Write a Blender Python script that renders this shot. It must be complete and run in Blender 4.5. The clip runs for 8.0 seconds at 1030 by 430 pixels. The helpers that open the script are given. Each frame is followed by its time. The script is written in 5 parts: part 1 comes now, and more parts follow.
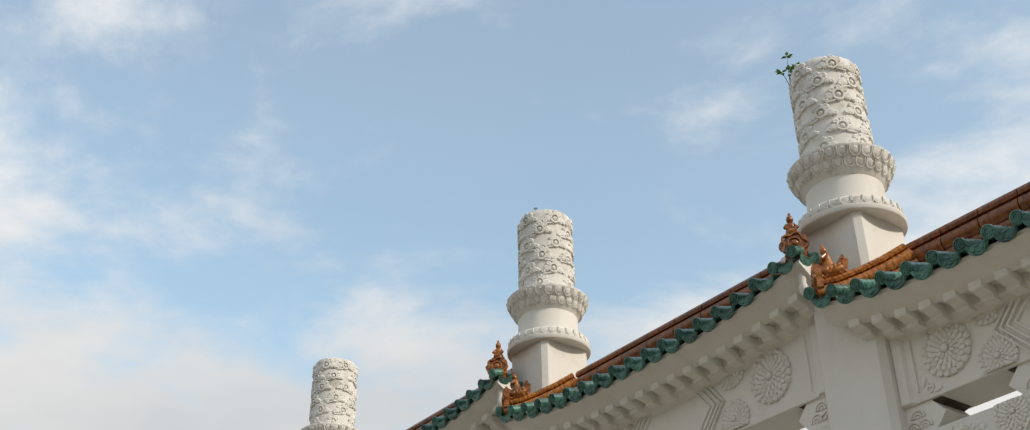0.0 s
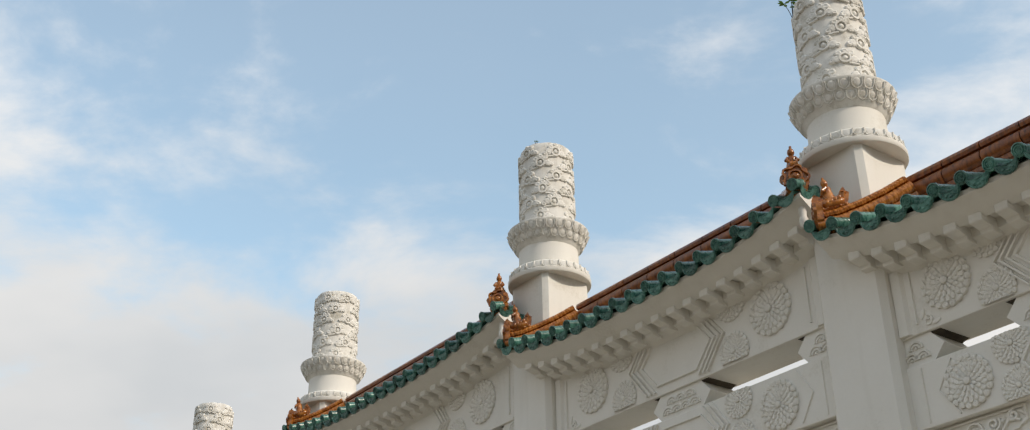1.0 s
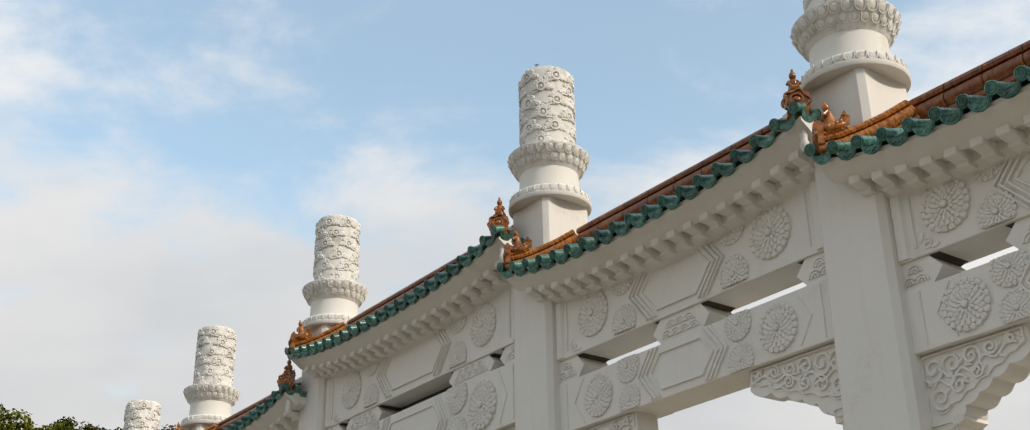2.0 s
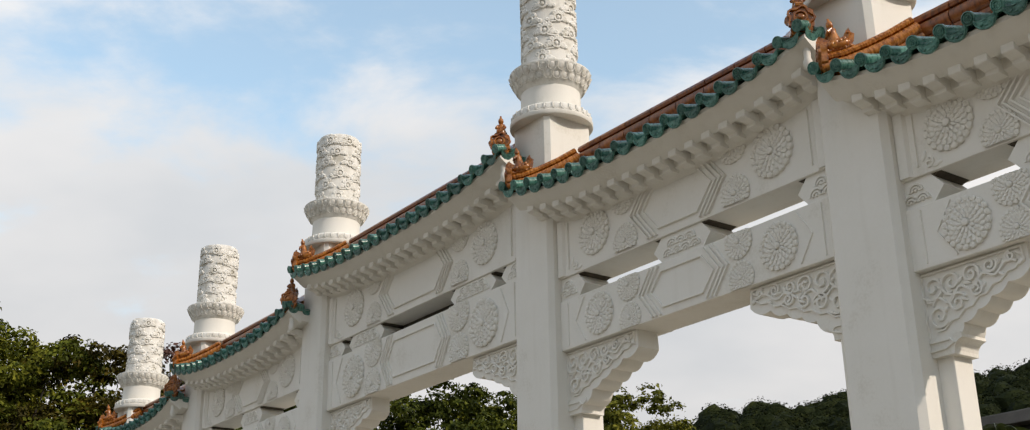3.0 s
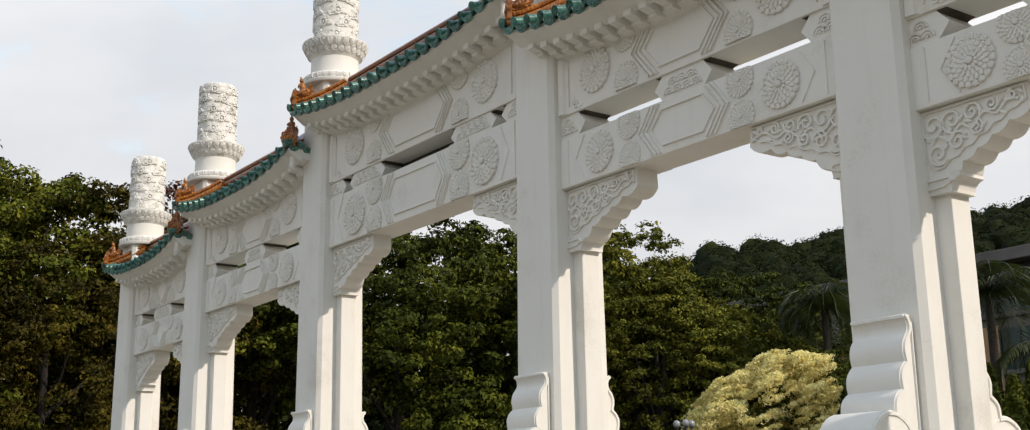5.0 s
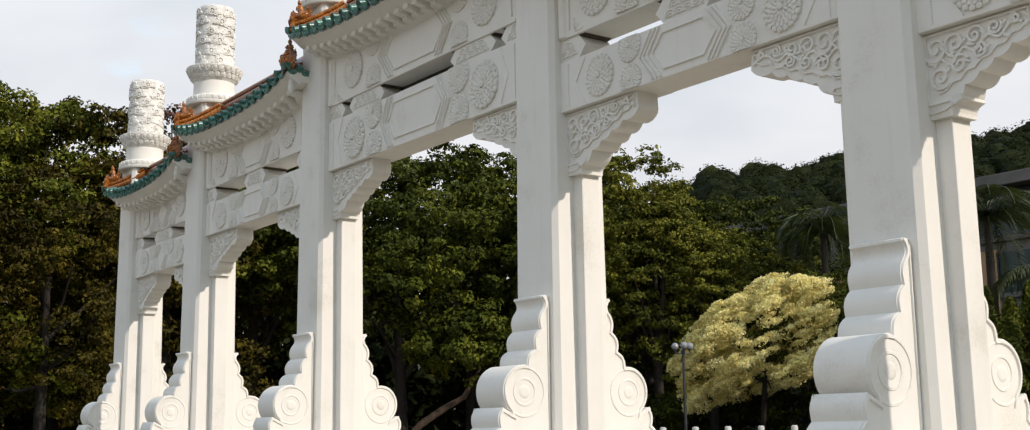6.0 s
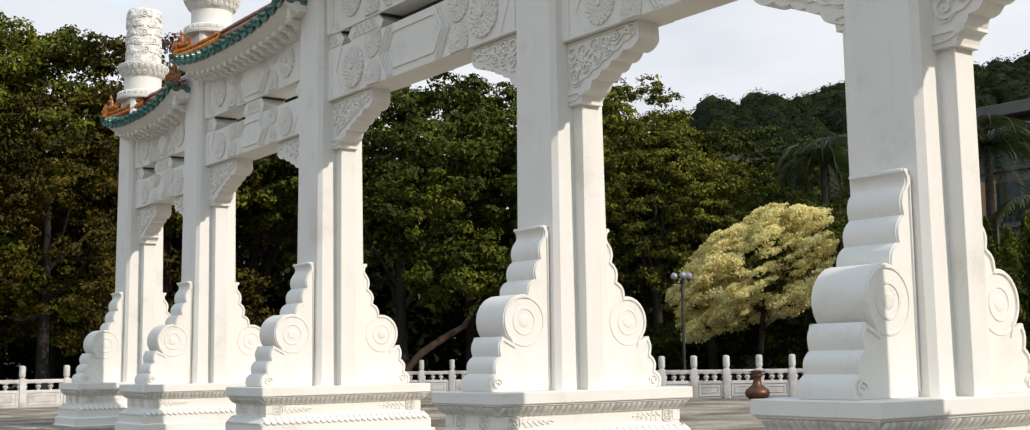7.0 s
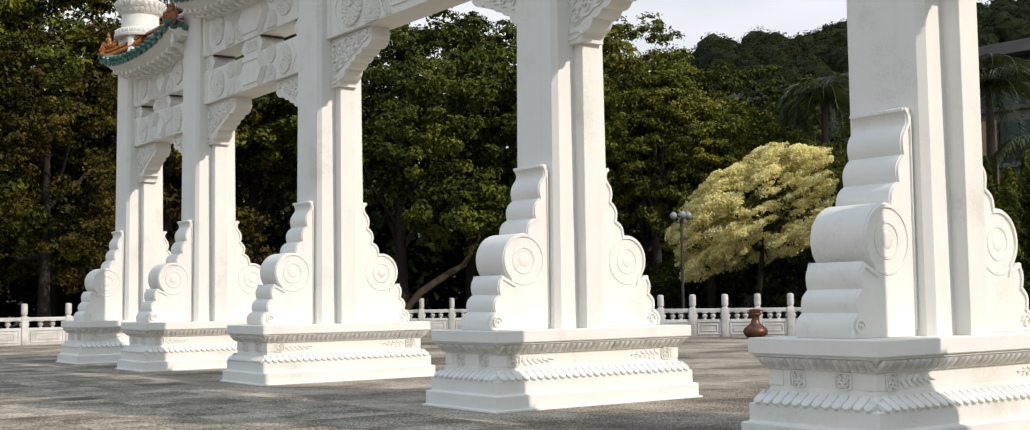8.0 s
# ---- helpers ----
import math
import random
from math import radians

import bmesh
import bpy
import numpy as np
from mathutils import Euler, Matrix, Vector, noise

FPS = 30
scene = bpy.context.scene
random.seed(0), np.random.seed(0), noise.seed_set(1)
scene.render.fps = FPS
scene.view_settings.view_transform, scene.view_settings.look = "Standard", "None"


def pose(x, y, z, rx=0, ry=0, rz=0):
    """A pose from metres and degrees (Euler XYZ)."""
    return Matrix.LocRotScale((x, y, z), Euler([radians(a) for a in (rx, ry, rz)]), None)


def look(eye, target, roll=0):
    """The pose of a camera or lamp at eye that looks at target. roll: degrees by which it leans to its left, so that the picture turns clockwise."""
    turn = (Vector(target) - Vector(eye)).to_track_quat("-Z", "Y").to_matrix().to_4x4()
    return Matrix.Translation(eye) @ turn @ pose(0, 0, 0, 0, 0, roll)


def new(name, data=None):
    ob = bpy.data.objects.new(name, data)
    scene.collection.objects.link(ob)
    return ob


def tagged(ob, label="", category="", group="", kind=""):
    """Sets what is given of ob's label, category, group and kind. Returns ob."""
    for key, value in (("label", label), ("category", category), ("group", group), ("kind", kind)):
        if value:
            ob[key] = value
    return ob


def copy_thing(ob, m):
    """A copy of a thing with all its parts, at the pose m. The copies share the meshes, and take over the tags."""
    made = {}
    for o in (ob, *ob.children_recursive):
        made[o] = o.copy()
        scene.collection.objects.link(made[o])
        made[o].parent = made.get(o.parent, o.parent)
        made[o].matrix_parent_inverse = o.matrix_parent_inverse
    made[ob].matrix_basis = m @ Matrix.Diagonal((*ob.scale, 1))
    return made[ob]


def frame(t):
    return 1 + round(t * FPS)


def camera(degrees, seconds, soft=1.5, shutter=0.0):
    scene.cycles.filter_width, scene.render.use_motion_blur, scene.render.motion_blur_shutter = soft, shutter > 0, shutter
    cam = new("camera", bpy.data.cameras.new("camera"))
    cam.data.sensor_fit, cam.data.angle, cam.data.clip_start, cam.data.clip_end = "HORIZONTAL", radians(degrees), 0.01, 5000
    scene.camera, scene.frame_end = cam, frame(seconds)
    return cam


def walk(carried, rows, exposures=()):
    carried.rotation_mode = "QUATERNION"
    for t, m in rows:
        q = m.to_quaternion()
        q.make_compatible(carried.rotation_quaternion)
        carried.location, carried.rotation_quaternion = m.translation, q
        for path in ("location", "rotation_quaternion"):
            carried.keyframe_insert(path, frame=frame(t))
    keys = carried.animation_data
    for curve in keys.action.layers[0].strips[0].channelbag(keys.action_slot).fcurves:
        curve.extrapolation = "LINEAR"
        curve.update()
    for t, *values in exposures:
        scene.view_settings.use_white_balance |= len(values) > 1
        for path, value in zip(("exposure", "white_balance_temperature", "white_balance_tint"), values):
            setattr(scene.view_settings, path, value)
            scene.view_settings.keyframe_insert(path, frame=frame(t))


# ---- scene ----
cam = camera(45.20, 8.0, 1.1)
# seconds, yaw, tilt, roll of a head that tilts down on a fixed tripod
TILT = [(0.0, -0.11, 31.24, 0.87), (0.5, -0.07, 29.72, 0.89), (1.0, -0.05, 28.15, 0.91), (1.5, -0.04, 26.51, 0.93), (3.0, 0.05, 20.88, 0.93), (3.5, 0.06, 19.30, 0.98), (4.0, 0.06, 17.39, 0.96), (4.5, 0.05, 15.28, 0.92), (5.0, 0.05, 13.40, 0.92), (6.5, 0.03, 8.22, 0.88), (7.0, 0.02, 6.64, 0.86), (7.5, -0.00, 5.08, 0.82), (8.0, -0.00, 3.82, 0.79)]
walk(cam, [(t, pose(0, 0, 1.6, 90 + p, r, y)) for t, y, p, r in TILT], exposures=((0.0, 0.20, 7950, 13.5), (3.5, 0.34, 7850, 15), (6.5, 0.53, 7450, 15), (8.0, 0.58, 7350, 15)))

# ---- world, sun ----
SUN_DIR = Vector((0.886, -0.592, 0.68)).normalized()
sun = new("sun", bpy.data.lights.new("sun", "SUN"))
sun.data.energy, sun.data.angle, sun.data.color = 2.05, radians(0.6), (1.0, 0.988, 0.98)
sun.matrix_basis = look((20, -20, 40), Vector((20, -20, 40)) - SUN_DIR)

world = bpy.data.worlds.new("sky")
scene.world = world
world.use_nodes = True
wt = world.node_tree
wt.nodes.clear()


def wnode(kind, **kw):
    n = wt.nodes.new(kind)
    for k, v in kw.items():
        n.inputs[k].default_value = v
    return n


sky = wt.nodes.new("ShaderNodeTexSky")
sky.sky_type, sky.sun_disc = "NISHITA", False
sky.sun_elevation = math.asin(SUN_DIR.z)
sky.sun_rotation = math.atan2(SUN_DIR.x, SUN_DIR.y)
sky.air_density, sky.dust_density, sky.ozone_density = 1.0, 1.2, 1.2
wco = wt.nodes.new("ShaderNodeTexCoord")
wsep = wt.nodes.new("ShaderNodeSeparateXYZ")
wt.links.new(wco.outputs["Generated"], wsep.inputs[0])
# clouds on a level sheet: direction divided by its height
wz_ = wnode("ShaderNodeMath"); wz_.operation = "MAXIMUM"; wz_.inputs[1].default_value = 0.0
wt.links.new(wsep.outputs[2], wz_.inputs[0])
wadd = wnode("ShaderNodeMath"); wadd.operation = "ADD"; wadd.inputs[1].default_value = 0.32
wt.links.new(wz_.outputs[0], wadd.inputs[0])
wdiv = wnode("ShaderNodeVectorMath"); wdiv.operation = "DIVIDE"
wcomb = wnode("ShaderNodeCombineXYZ")
for i in range(3):
    wt.links.new(wadd.outputs[0], wcomb.inputs[i])
wt.links.new(wco.outputs["Generated"], wdiv.inputs[0])
wt.links.new(wcomb.outputs[0], wdiv.inputs[1])
wmap = wt.nodes.new("ShaderNodeMapping")
wmap.inputs["Location"].default_value = (1.9, 4.6, 2.3)
wmap.inputs["Scale"].default_value = (1.0, 1.25, 1.0)
wt.links.new(wdiv.outputs[0], wmap.inputs[0])
wn = wnode("ShaderNodeTexNoise", Scale=3.7, Detail=9.0, Roughness=0.58, Distortion=0.25)
wt.links.new(wmap.outputs[0], wn.inputs["Vector"])
# cloud cover grows toward the skyline
wel = wnode("ShaderNodeMapRange")
for k, v in (("From Min", 0.30), ("From Max", 0.55), ("To Min", 0.34), ("To Max", -0.10)):
    wel.inputs[k].default_value = v
wt.links.new(wsep.outputs[2], wel.inputs[0])
wsum = wnode("ShaderNodeMath"); wsum.operation = "ADD"
wt.links.new(wn.outputs["Fac"], wsum.inputs[0])
wt.links.new(wel.outputs[0], wsum.inputs[1])
wwest = wnode("ShaderNodeMath"); wwest.operation = "MULTIPLY_ADD"; wwest.inputs[1].default_value = 0.05
wt.links.new(wsep.outputs[0], wwest.inputs[0])
wt.links.new(wsum.outputs[0], wwest.inputs[2])
# and on both sides of the clear patch ahead
wsq = wnode("ShaderNodeMath"); wsq.operation = "MULTIPLY"
for i in range(2):
    wt.links.new(wsep.outputs[0], wsq.inputs[i])
wside = wnode("ShaderNodeMath"); wside.operation = "MULTIPLY_ADD"; wside.inputs[1].default_value = 0.42
wt.links.new(wsq.outputs[0], wside.inputs[0])
wt.links.new(wwest.outputs[0], wside.inputs[2])
wramp = wt.nodes.new("ShaderNodeValToRGB")
wramp.color_ramp.interpolation = "EASE"
wramp.color_ramp.elements[0].position, wramp.color_ramp.elements[0].color = 0.42, (0.12, 0.12, 0.12, 1)
wramp.color_ramp.elements[1].position, wramp.color_ramp.elements[1].color = 0.72, (1, 1, 1, 1)
wt.links.new(wside.outputs[0], wramp.inputs[0])
wn2 = wnode("ShaderNodeTexNoise", Scale=1.3, Detail=5.0)
wt.links.new(wmap.outputs[0], wn2.inputs["Vector"])
wcl = wt.nodes.new("ShaderNodeValToRGB")
wcl.color_ramp.elements[0].position, wcl.color_ramp.elements[0].color = 0.36, (0.495, 0.59, 0.705, 1)
wcl.color_ramp.elements[1].position, wcl.color_ramp.elements[1].color = 0.64, (0.69, 0.77, 0.87, 1)
wt.links.new(wn2.outputs["Fac"], wcl.inputs[0])
wsk = wt.nodes.new("ShaderNodeMix"); wsk.data_type = "RGBA"; wsk.blend_type = "MULTIPLY"
wsk.inputs["Factor"].default_value = 1.0
SKY_GAIN = 0.26
wsk.inputs["B"].default_value = (SKY_GAIN * 0.83, SKY_GAIN * 1.0, SKY_GAIN * 0.955, 1)
wt.links.new(sky.outputs[0], wsk.inputs["A"])
wmix = wt.nodes.new("ShaderNodeMix"); wmix.data_type = "RGBA"
wt.links.new(wramp.outputs[0], wmix.inputs["Factor"])
wt.links.new(wsk.outputs["Result"], wmix.inputs["A"])
# cloud undersides grow greyer toward the skyline
wlow = wnode("ShaderNodeMapRange")
for k, v in (("From Min", 0.10), ("From Max", 1.0), ("To Min", 0.80), ("To Max", 1.42)):
    wlow.inputs[k].default_value = v
wt.links.new(wsep.outputs[2], wlow.inputs[0])
wdim = wnode("ShaderNodeVectorMath"); wdim.operation = "SCALE"
wt.links.new(wcl.outputs[0], wdim.inputs[0])
wt.links.new(wlow.outputs[0], wdim.inputs["Scale"])
wt.links.new(wdim.outputs[0], wmix.inputs["B"])
wbg = wnode("ShaderNodeBackground", Strength=1.0)
wt.links.new(wmix.outputs["Result"], wbg.inputs[0])
wout = wt.nodes.new("ShaderNodeOutputWorld")
wt.links.new(wbg.outputs[0], wout.inputs[0])


# ---- materials ----
def material(name, stops, scale=3.0, fine=40.0, rough=(0.5, 0.7), bump=0.2, bump_dist=0.01, metal=0.0, stretch=(1, 1, 1), vary=0.0, spec=0.5, streak=None, translucent=0.0, grain=0.25, island=0.0):
    """A surface: stops = colours along a noise of that scale (per metre), finer grain over it, relief, and a shift per object."""
    mat = bpy.data.materials.new(name)
    mat.use_nodes = True
    t = mat.node_tree
    t.nodes.clear()
    out = t.nodes.new("ShaderNodeOutputMaterial")
    b = t.nodes.new("ShaderNodeBsdfPrincipled")
    co = t.nodes.new("ShaderNodeTexCoord")
    mp = t.nodes.new("ShaderNodeMapping")
    mp.inputs["Scale"].default_value = stretch
    t.links.new(co.outputs["Object"], mp.inputs[0])
    oi = t.nodes.new("ShaderNodeObjectInfo")
    off = t.nodes.new("ShaderNodeVectorMath")
    off.operation = "MULTIPLY_ADD"
    off.inputs[1].default_value = (1, 1, 1)
    sc = t.nodes.new("ShaderNodeMath")
    sc.operation = "MULTIPLY"
    sc.inputs[1].default_value = 37.0
    t.links.new(oi.outputs["Random"], sc.inputs[0])
    t.links.new(mp.outputs[0], off.inputs[0])
    t.links.new(sc.outputs[0], off.inputs[2])
    n1 = t.nodes.new("ShaderNodeTexNoise")
    n1.inputs["Scale"].default_value, n1.inputs["Detail"].default_value, n1.inputs["Roughness"].default_value = scale, 6, 0.6
    n2 = t.nodes.new("ShaderNodeTexNoise")
    n2.inputs["Scale"].default_value, n2.inputs["Detail"].default_value = fine, 4
    for n in (n1, n2):
        t.links.new(off.outputs[0], n.inputs["Vector"])
    mixf = t.nodes.new("ShaderNodeMath")
    mixf.operation = "MULTIPLY_ADD"
    mixf.inputs[1].default_value = grain
    t.links.new(n2.outputs["Fac"], mixf.inputs[0])
    sub = t.nodes.new("ShaderNodeMath")
    sub.operation = "MULTIPLY_ADD"
    sub.inputs[1].default_value, sub.inputs[2].default_value = 1.0, -grain / 2
    t.links.new(n1.outputs["Fac"], sub.inputs[0])
    t.links.new(sub.outputs[0], mixf.inputs[2])
    ramp = t.nodes.new("ShaderNodeValToRGB")
    while len(ramp.color_ramp.elements) < len(stops):
        ramp.color_ramp.elements.new(0.5)
    for e, (p, c) in zip(ramp.color_ramp.elements, stops):
        e.position, e.color = p, (*c, 1)
    t.links.new(mixf.outputs[0], ramp.inputs[0])
    colour = ramp.outputs[0]
    if streak:
        # rain streaks: a noise drawn out along z
        m2 = t.nodes.new("ShaderNodeMapping")
        m2.inputs["Scale"].default_value = (5.0, 5.0, 0.45)
        t.links.new(co.outputs["Object"], m2.inputs[0])
        n3 = t.nodes.new("ShaderNodeTexNoise")
        n3.inputs["Scale"].default_value, n3.inputs["Detail"].default_value = 1.0, 5
        t.links.new(m2.outputs[0], n3.inputs["Vector"])
        r3 = t.nodes.new("ShaderNodeMapRange")
        for k, v in (("From Min", 0.55), ("From Max", 0.78), ("To Min", 0.0), ("To Max", streak[0])):
            r3.inputs[k].default_value = v
        t.links.new(n3.outputs["Fac"], r3.inputs[0])
        mx = t.nodes.new("ShaderNodeMix")
        mx.data_type = "RGBA"
        mx.inputs["B"].default_value = (*streak[1], 1)
        t.links.new(r3.outputs[0], mx.inputs["Factor"])
        t.links.new(colour, mx.inputs["A"])
        colour = mx.outputs["Result"]
    if vary:
        hs = t.nodes.new("ShaderNodeHueSaturation")
        mr = t.nodes.new("ShaderNodeMapRange")
        mr.inputs["To Min"].default_value, mr.inputs["To Max"].default_value = 1 - vary, 1 + vary
        t.links.new(oi.outputs["Random"], mr.inputs[0])
        t.links.new(mr.outputs[0], hs.inputs["Value"])
        t.links.new(colour, hs.inputs["Color"])
        colour = hs.outputs[0]
    if island:
        # each leaf a little lighter, darker or yellower than the next
        ge = t.nodes.new("ShaderNodeNewGeometry")
        hi = t.nodes.new("ShaderNodeHueSaturation")
        for k, a, c in (("Value", 1 - island, 1 + island), ("Hue", 0.5 + 0.03 * island, 0.5 - 0.03 * island)):
            mi = t.nodes.new("ShaderNodeMapRange")
            mi.inputs["To Min"].default_value, mi.inputs["To Max"].default_value = a, c
            t.links.new(ge.outputs["Random Per Island"], mi.inputs[0])
            t.links.new(mi.outputs[0], hi.inputs[k])
        t.links.new(colour, hi.inputs["Color"])
        colour = hi.outputs[0]
    t.links.new(colour, b.inputs["Base Color"])
    rr = t.nodes.new("ShaderNodeMapRange")
    rr.inputs["To Min"].default_value, rr.inputs["To Max"].default_value = rough
    t.links.new(n1.outputs["Fac"], rr.inputs[0])
    t.links.new(rr.outputs[0], b.inputs["Roughness"])
    b.inputs["Metallic"].default_value = metal
    b.inputs["Specular IOR Level"].default_value = spec
    if bump:
        bp = t.nodes.new("ShaderNodeBump")
        bp.inputs["Strength"].default_value, bp.inputs["Distance"].default_value = bump, bump_dist
        t.links.new(mixf.outputs[0], bp.inputs["Height"])
        t.links.new(bp.outputs[0], b.inputs["Normal"])
    shader = b.outputs[0]
    if translucent:
        tr = t.nodes.new("ShaderNodeBsdfTranslucent")
        t.links.new(colour, tr.inputs[0])
        ms = t.nodes.new("ShaderNodeMixShader")
        ms.inputs[0].default_value = translucent
        t.links.new(shader, ms.inputs[1])
        t.links.new(tr.outputs[0], ms.inputs[2])
        shader = ms.outputs[0]
    t.links.new(shader, out.inputs[0])
    return mat


WHITE = material("white_paint", [(0.27, (0.65, 0.62, 0.55)), (0.42, (0.755, 0.733, 0.675)), (0.75, (0.79, 0.771, 0.72))], 0.9, 30, (0.55, 0.8), 0.25, 0.006, spec=0.25, streak=(0.26, (0.60, 0.57, 0.50)))
STONE = material("weathered_white_carving", [(0.28, (0.46, 0.435, 0.37)), (0.45, (0.71, 0.69, 0.64)), (0.7, (0.81, 0.795, 0.755))], 4.0, 60, (0.7, 0.9), 0.5, 0.008, vary=0.04, spec=0.2, streak=(0.55, (0.30, 0.275, 0.225)))
GREEN = material("green_glaze", [(0.3, (0.018, 0.070, 0.056)), (0.5, (0.040, 0.145, 0.115)), (0.72, (0.11, 0.27, 0.22))], 14.0, 90, (0.15, 0.42), 0.4, 0.006, vary=0.3, spec=0.6)
ORANGE = material("orange_glaze", [(0.3, (0.10, 0.024, 0.005)), (0.5, (0.34, 0.105, 0.014)), (0.72, (0.54, 0.21, 0.038))], 10.0, 80, (0.14, 0.40), 0.3, 0.006, vary=0.22, spec=0.55)
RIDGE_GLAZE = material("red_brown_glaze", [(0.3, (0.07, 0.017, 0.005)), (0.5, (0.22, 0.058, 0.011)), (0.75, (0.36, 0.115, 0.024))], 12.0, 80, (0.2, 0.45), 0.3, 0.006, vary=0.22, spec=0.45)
GRANITE = material("granite_slab", [(0.30, (0.065, 0.052, 0.037)), (0.45, (0.20, 0.168, 0.125)), (0.57, (0.34, 0.29, 0.225)), (0.70, (0.54, 0.475, 0.385))], 0.5, 30, (0.75, 0.92), 0.7, 0.014, vary=0.09, spec=0.15, grain=1.2)
SOIL = material("planting_soil", [(0.3, (0.012, 0.010, 0.007)), (0.7, (0.035, 0.028, 0.018))], 1.0, 20, (0.9, 0.95), 0.4, 0.02)
JOINT = material("ground_joint", [(0.3, (0.10, 0.082, 0.058)), (0.7, (0.19, 0.158, 0.118))], 2.0, 60, (0.8, 0.95), 0.4, 0.01)
BALUSTER = material("balustrade_stone", [(0.3, (0.36, 0.345, 0.31)), (0.5, (0.55, 0.535, 0.50)), (0.7, (0.66, 0.645, 0.615))], 1.5, 50, (0.7, 0.9), 0.4, 0.008, vary=0.06, streak=(0.5, (0.40, 0.39, 0.37)))
BRONZE = material("bronze", [(0.3, (0.07, 0.03, 0.018)), (0.6, (0.16, 0.07, 0.04)), (0.8, (0.15, 0.11, 0.075))], 3.0, 40, (0.3, 0.55), 0.3, 0.006, metal=0.6)
DARK_METAL = material("dark_metal", [(0.3, (0.02, 0.022, 0.022)), (0.7, (0.05, 0.05, 0.05))], 4.0, 60, (0.4, 0.6), 0.2, 0.004, metal=0.4)
BARK = material("bark", [(0.3, (0.010, 0.008, 0.006)), (0.6, (0.026, 0.020, 0.014)), (0.8, (0.05, 0.04, 0.03))], 5.0, 30, (0.8, 0.95), 0.8, 0.03, stretch=(1, 1, 0.3))
BARK_BROWN = material("brown_bark", [(0.3, (0.022, 0.013, 0.007)), (0.6, (0.06, 0.036, 0.02)), (0.8, (0.11, 0.07, 0.042))], 5.0, 30, (0.8, 0.95), 0.8, 0.03, stretch=(1, 1, 0.3))
LEAF = [material("leaf_dark_green", [(0.3, (0.017, 0.023, 0.003)), (0.5, (0.046, 0.060, 0.007)), (0.72, (0.145, 0.155, 0.018))], 0.45, 5, (0.5, 0.65), 0, vary=0.15, spec=0.10, translucent=0.12, island=0.4),
        material("leaf_olive_green", [(0.3, (0.038, 0.043, 0.006)), (0.5, (0.10, 0.110, 0.015)), (0.75, (0.25, 0.235, 0.034))], 0.45, 5, (0.5, 0.7), 0, vary=0.15, spec=0.10, translucent=0.18, island=0.4),
        material("leaf_brownish_green", [(0.3, (0.014, 0.012, 0.002)), (0.5, (0.046, 0.038, 0.005)), (0.72, (0.16, 0.122, 0.015))], 0.45, 5, (0.5, 0.7), 0, vary=0.15, spec=0.10, translucent=0.12, island=0.3),
        material("leaf_fresh_green", [(0.3, (0.032, 0.042, 0.005)), (0.5, (0.10, 0.118, 0.013)), (0.75, (0.26, 0.25, 0.033))], 0.4, 5, (0.5, 0.7), 0, vary=0.12, spec=0.10, translucent=0.18, island=0.4)]
LEAF_YELLOW = material("leaf_cream_yellow", [(0.3, (0.60, 0.48, 0.16)), (0.5, (0.88, 0.785, 0.35)), (0.7, (0.95, 0.89, 0.50))], 1.1, 6, (0.5, 0.7), 0, vary=0.1, spec=0.3, translucent=0.36, island=0.12)
LEAF_RED = material("leaf_russet", [(0.3, (0.06, 0.020, 0.012)), (0.6, (0.13, 0.045, 0.025)), (0.8, (0.16, 0.09, 0.04))], 0.8, 6, (0.5, 0.7), 0, vary=0.1, translucent=0.2)
LEAF_PALM = material("palm_frond_green", [(0.3, (0.020, 0.030, 0.006)), (0.6, (0.060, 0.080, 0.018)), (0.8, (0.16, 0.17, 0.05))], 0.8, 6, (0.4, 0.6), 0, vary=0.1, translucent=0.2)
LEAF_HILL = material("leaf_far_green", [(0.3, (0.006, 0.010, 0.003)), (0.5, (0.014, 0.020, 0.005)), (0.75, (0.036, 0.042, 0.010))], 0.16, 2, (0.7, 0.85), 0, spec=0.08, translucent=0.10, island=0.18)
SPRIG = material("fresh_leaf", [(0.3, (0.05, 0.12, 0.02)), (0.7, (0.12, 0.22, 0.04))], 8.0, 40, (0.4, 0.6), 0, translucent=0.3)
# soot colour that also carries the shade between the beams
SOOT_AND_SHADE = material("soot_and_gap_shade", [(0.3, (0.045, 0.035, 0.024)), (0.7, (0.10, 0.08, 0.055))], 3.0, 40, (0.9, 0.95), 0.3, 0.01)
HILL = material("forest_floor", [(0.3, (0.015, 0.022, 0.008)), (0.7, (0.03, 0.045, 0.014))], 0.05, 1, (0.9, 0.95), 0)
CONCRETE = material("brown_concrete", [(0.3, (0.09, 0.081, 0.073)), (0.7, (0.15, 0.138, 0.125))], 0.5, 10, (0.7, 0.9), 0.2, 0.01)
TAN = material("tan_plaster", [(0.3, (0.38, 0.22, 0.11)), (0.7, (0.46, 0.29, 0.16))], 0.5, 10, (0.7, 0.9), 0.2, 0.01)
PANE = material("tinted_pane", [(0.3, (0.03, 0.05, 0.05)), (0.7, (0.05, 0.08, 0.075))], 0.4, 5, (0.15, 0.25), 0, spec=0.35)
GLOBE = material("lamp_globe", [(0.3, (0.20, 0.21, 0.22)), (0.7, (0.3, 0.31, 0.32))], 2.0, 20, (0.1, 0.2), 0, spec=0.6)


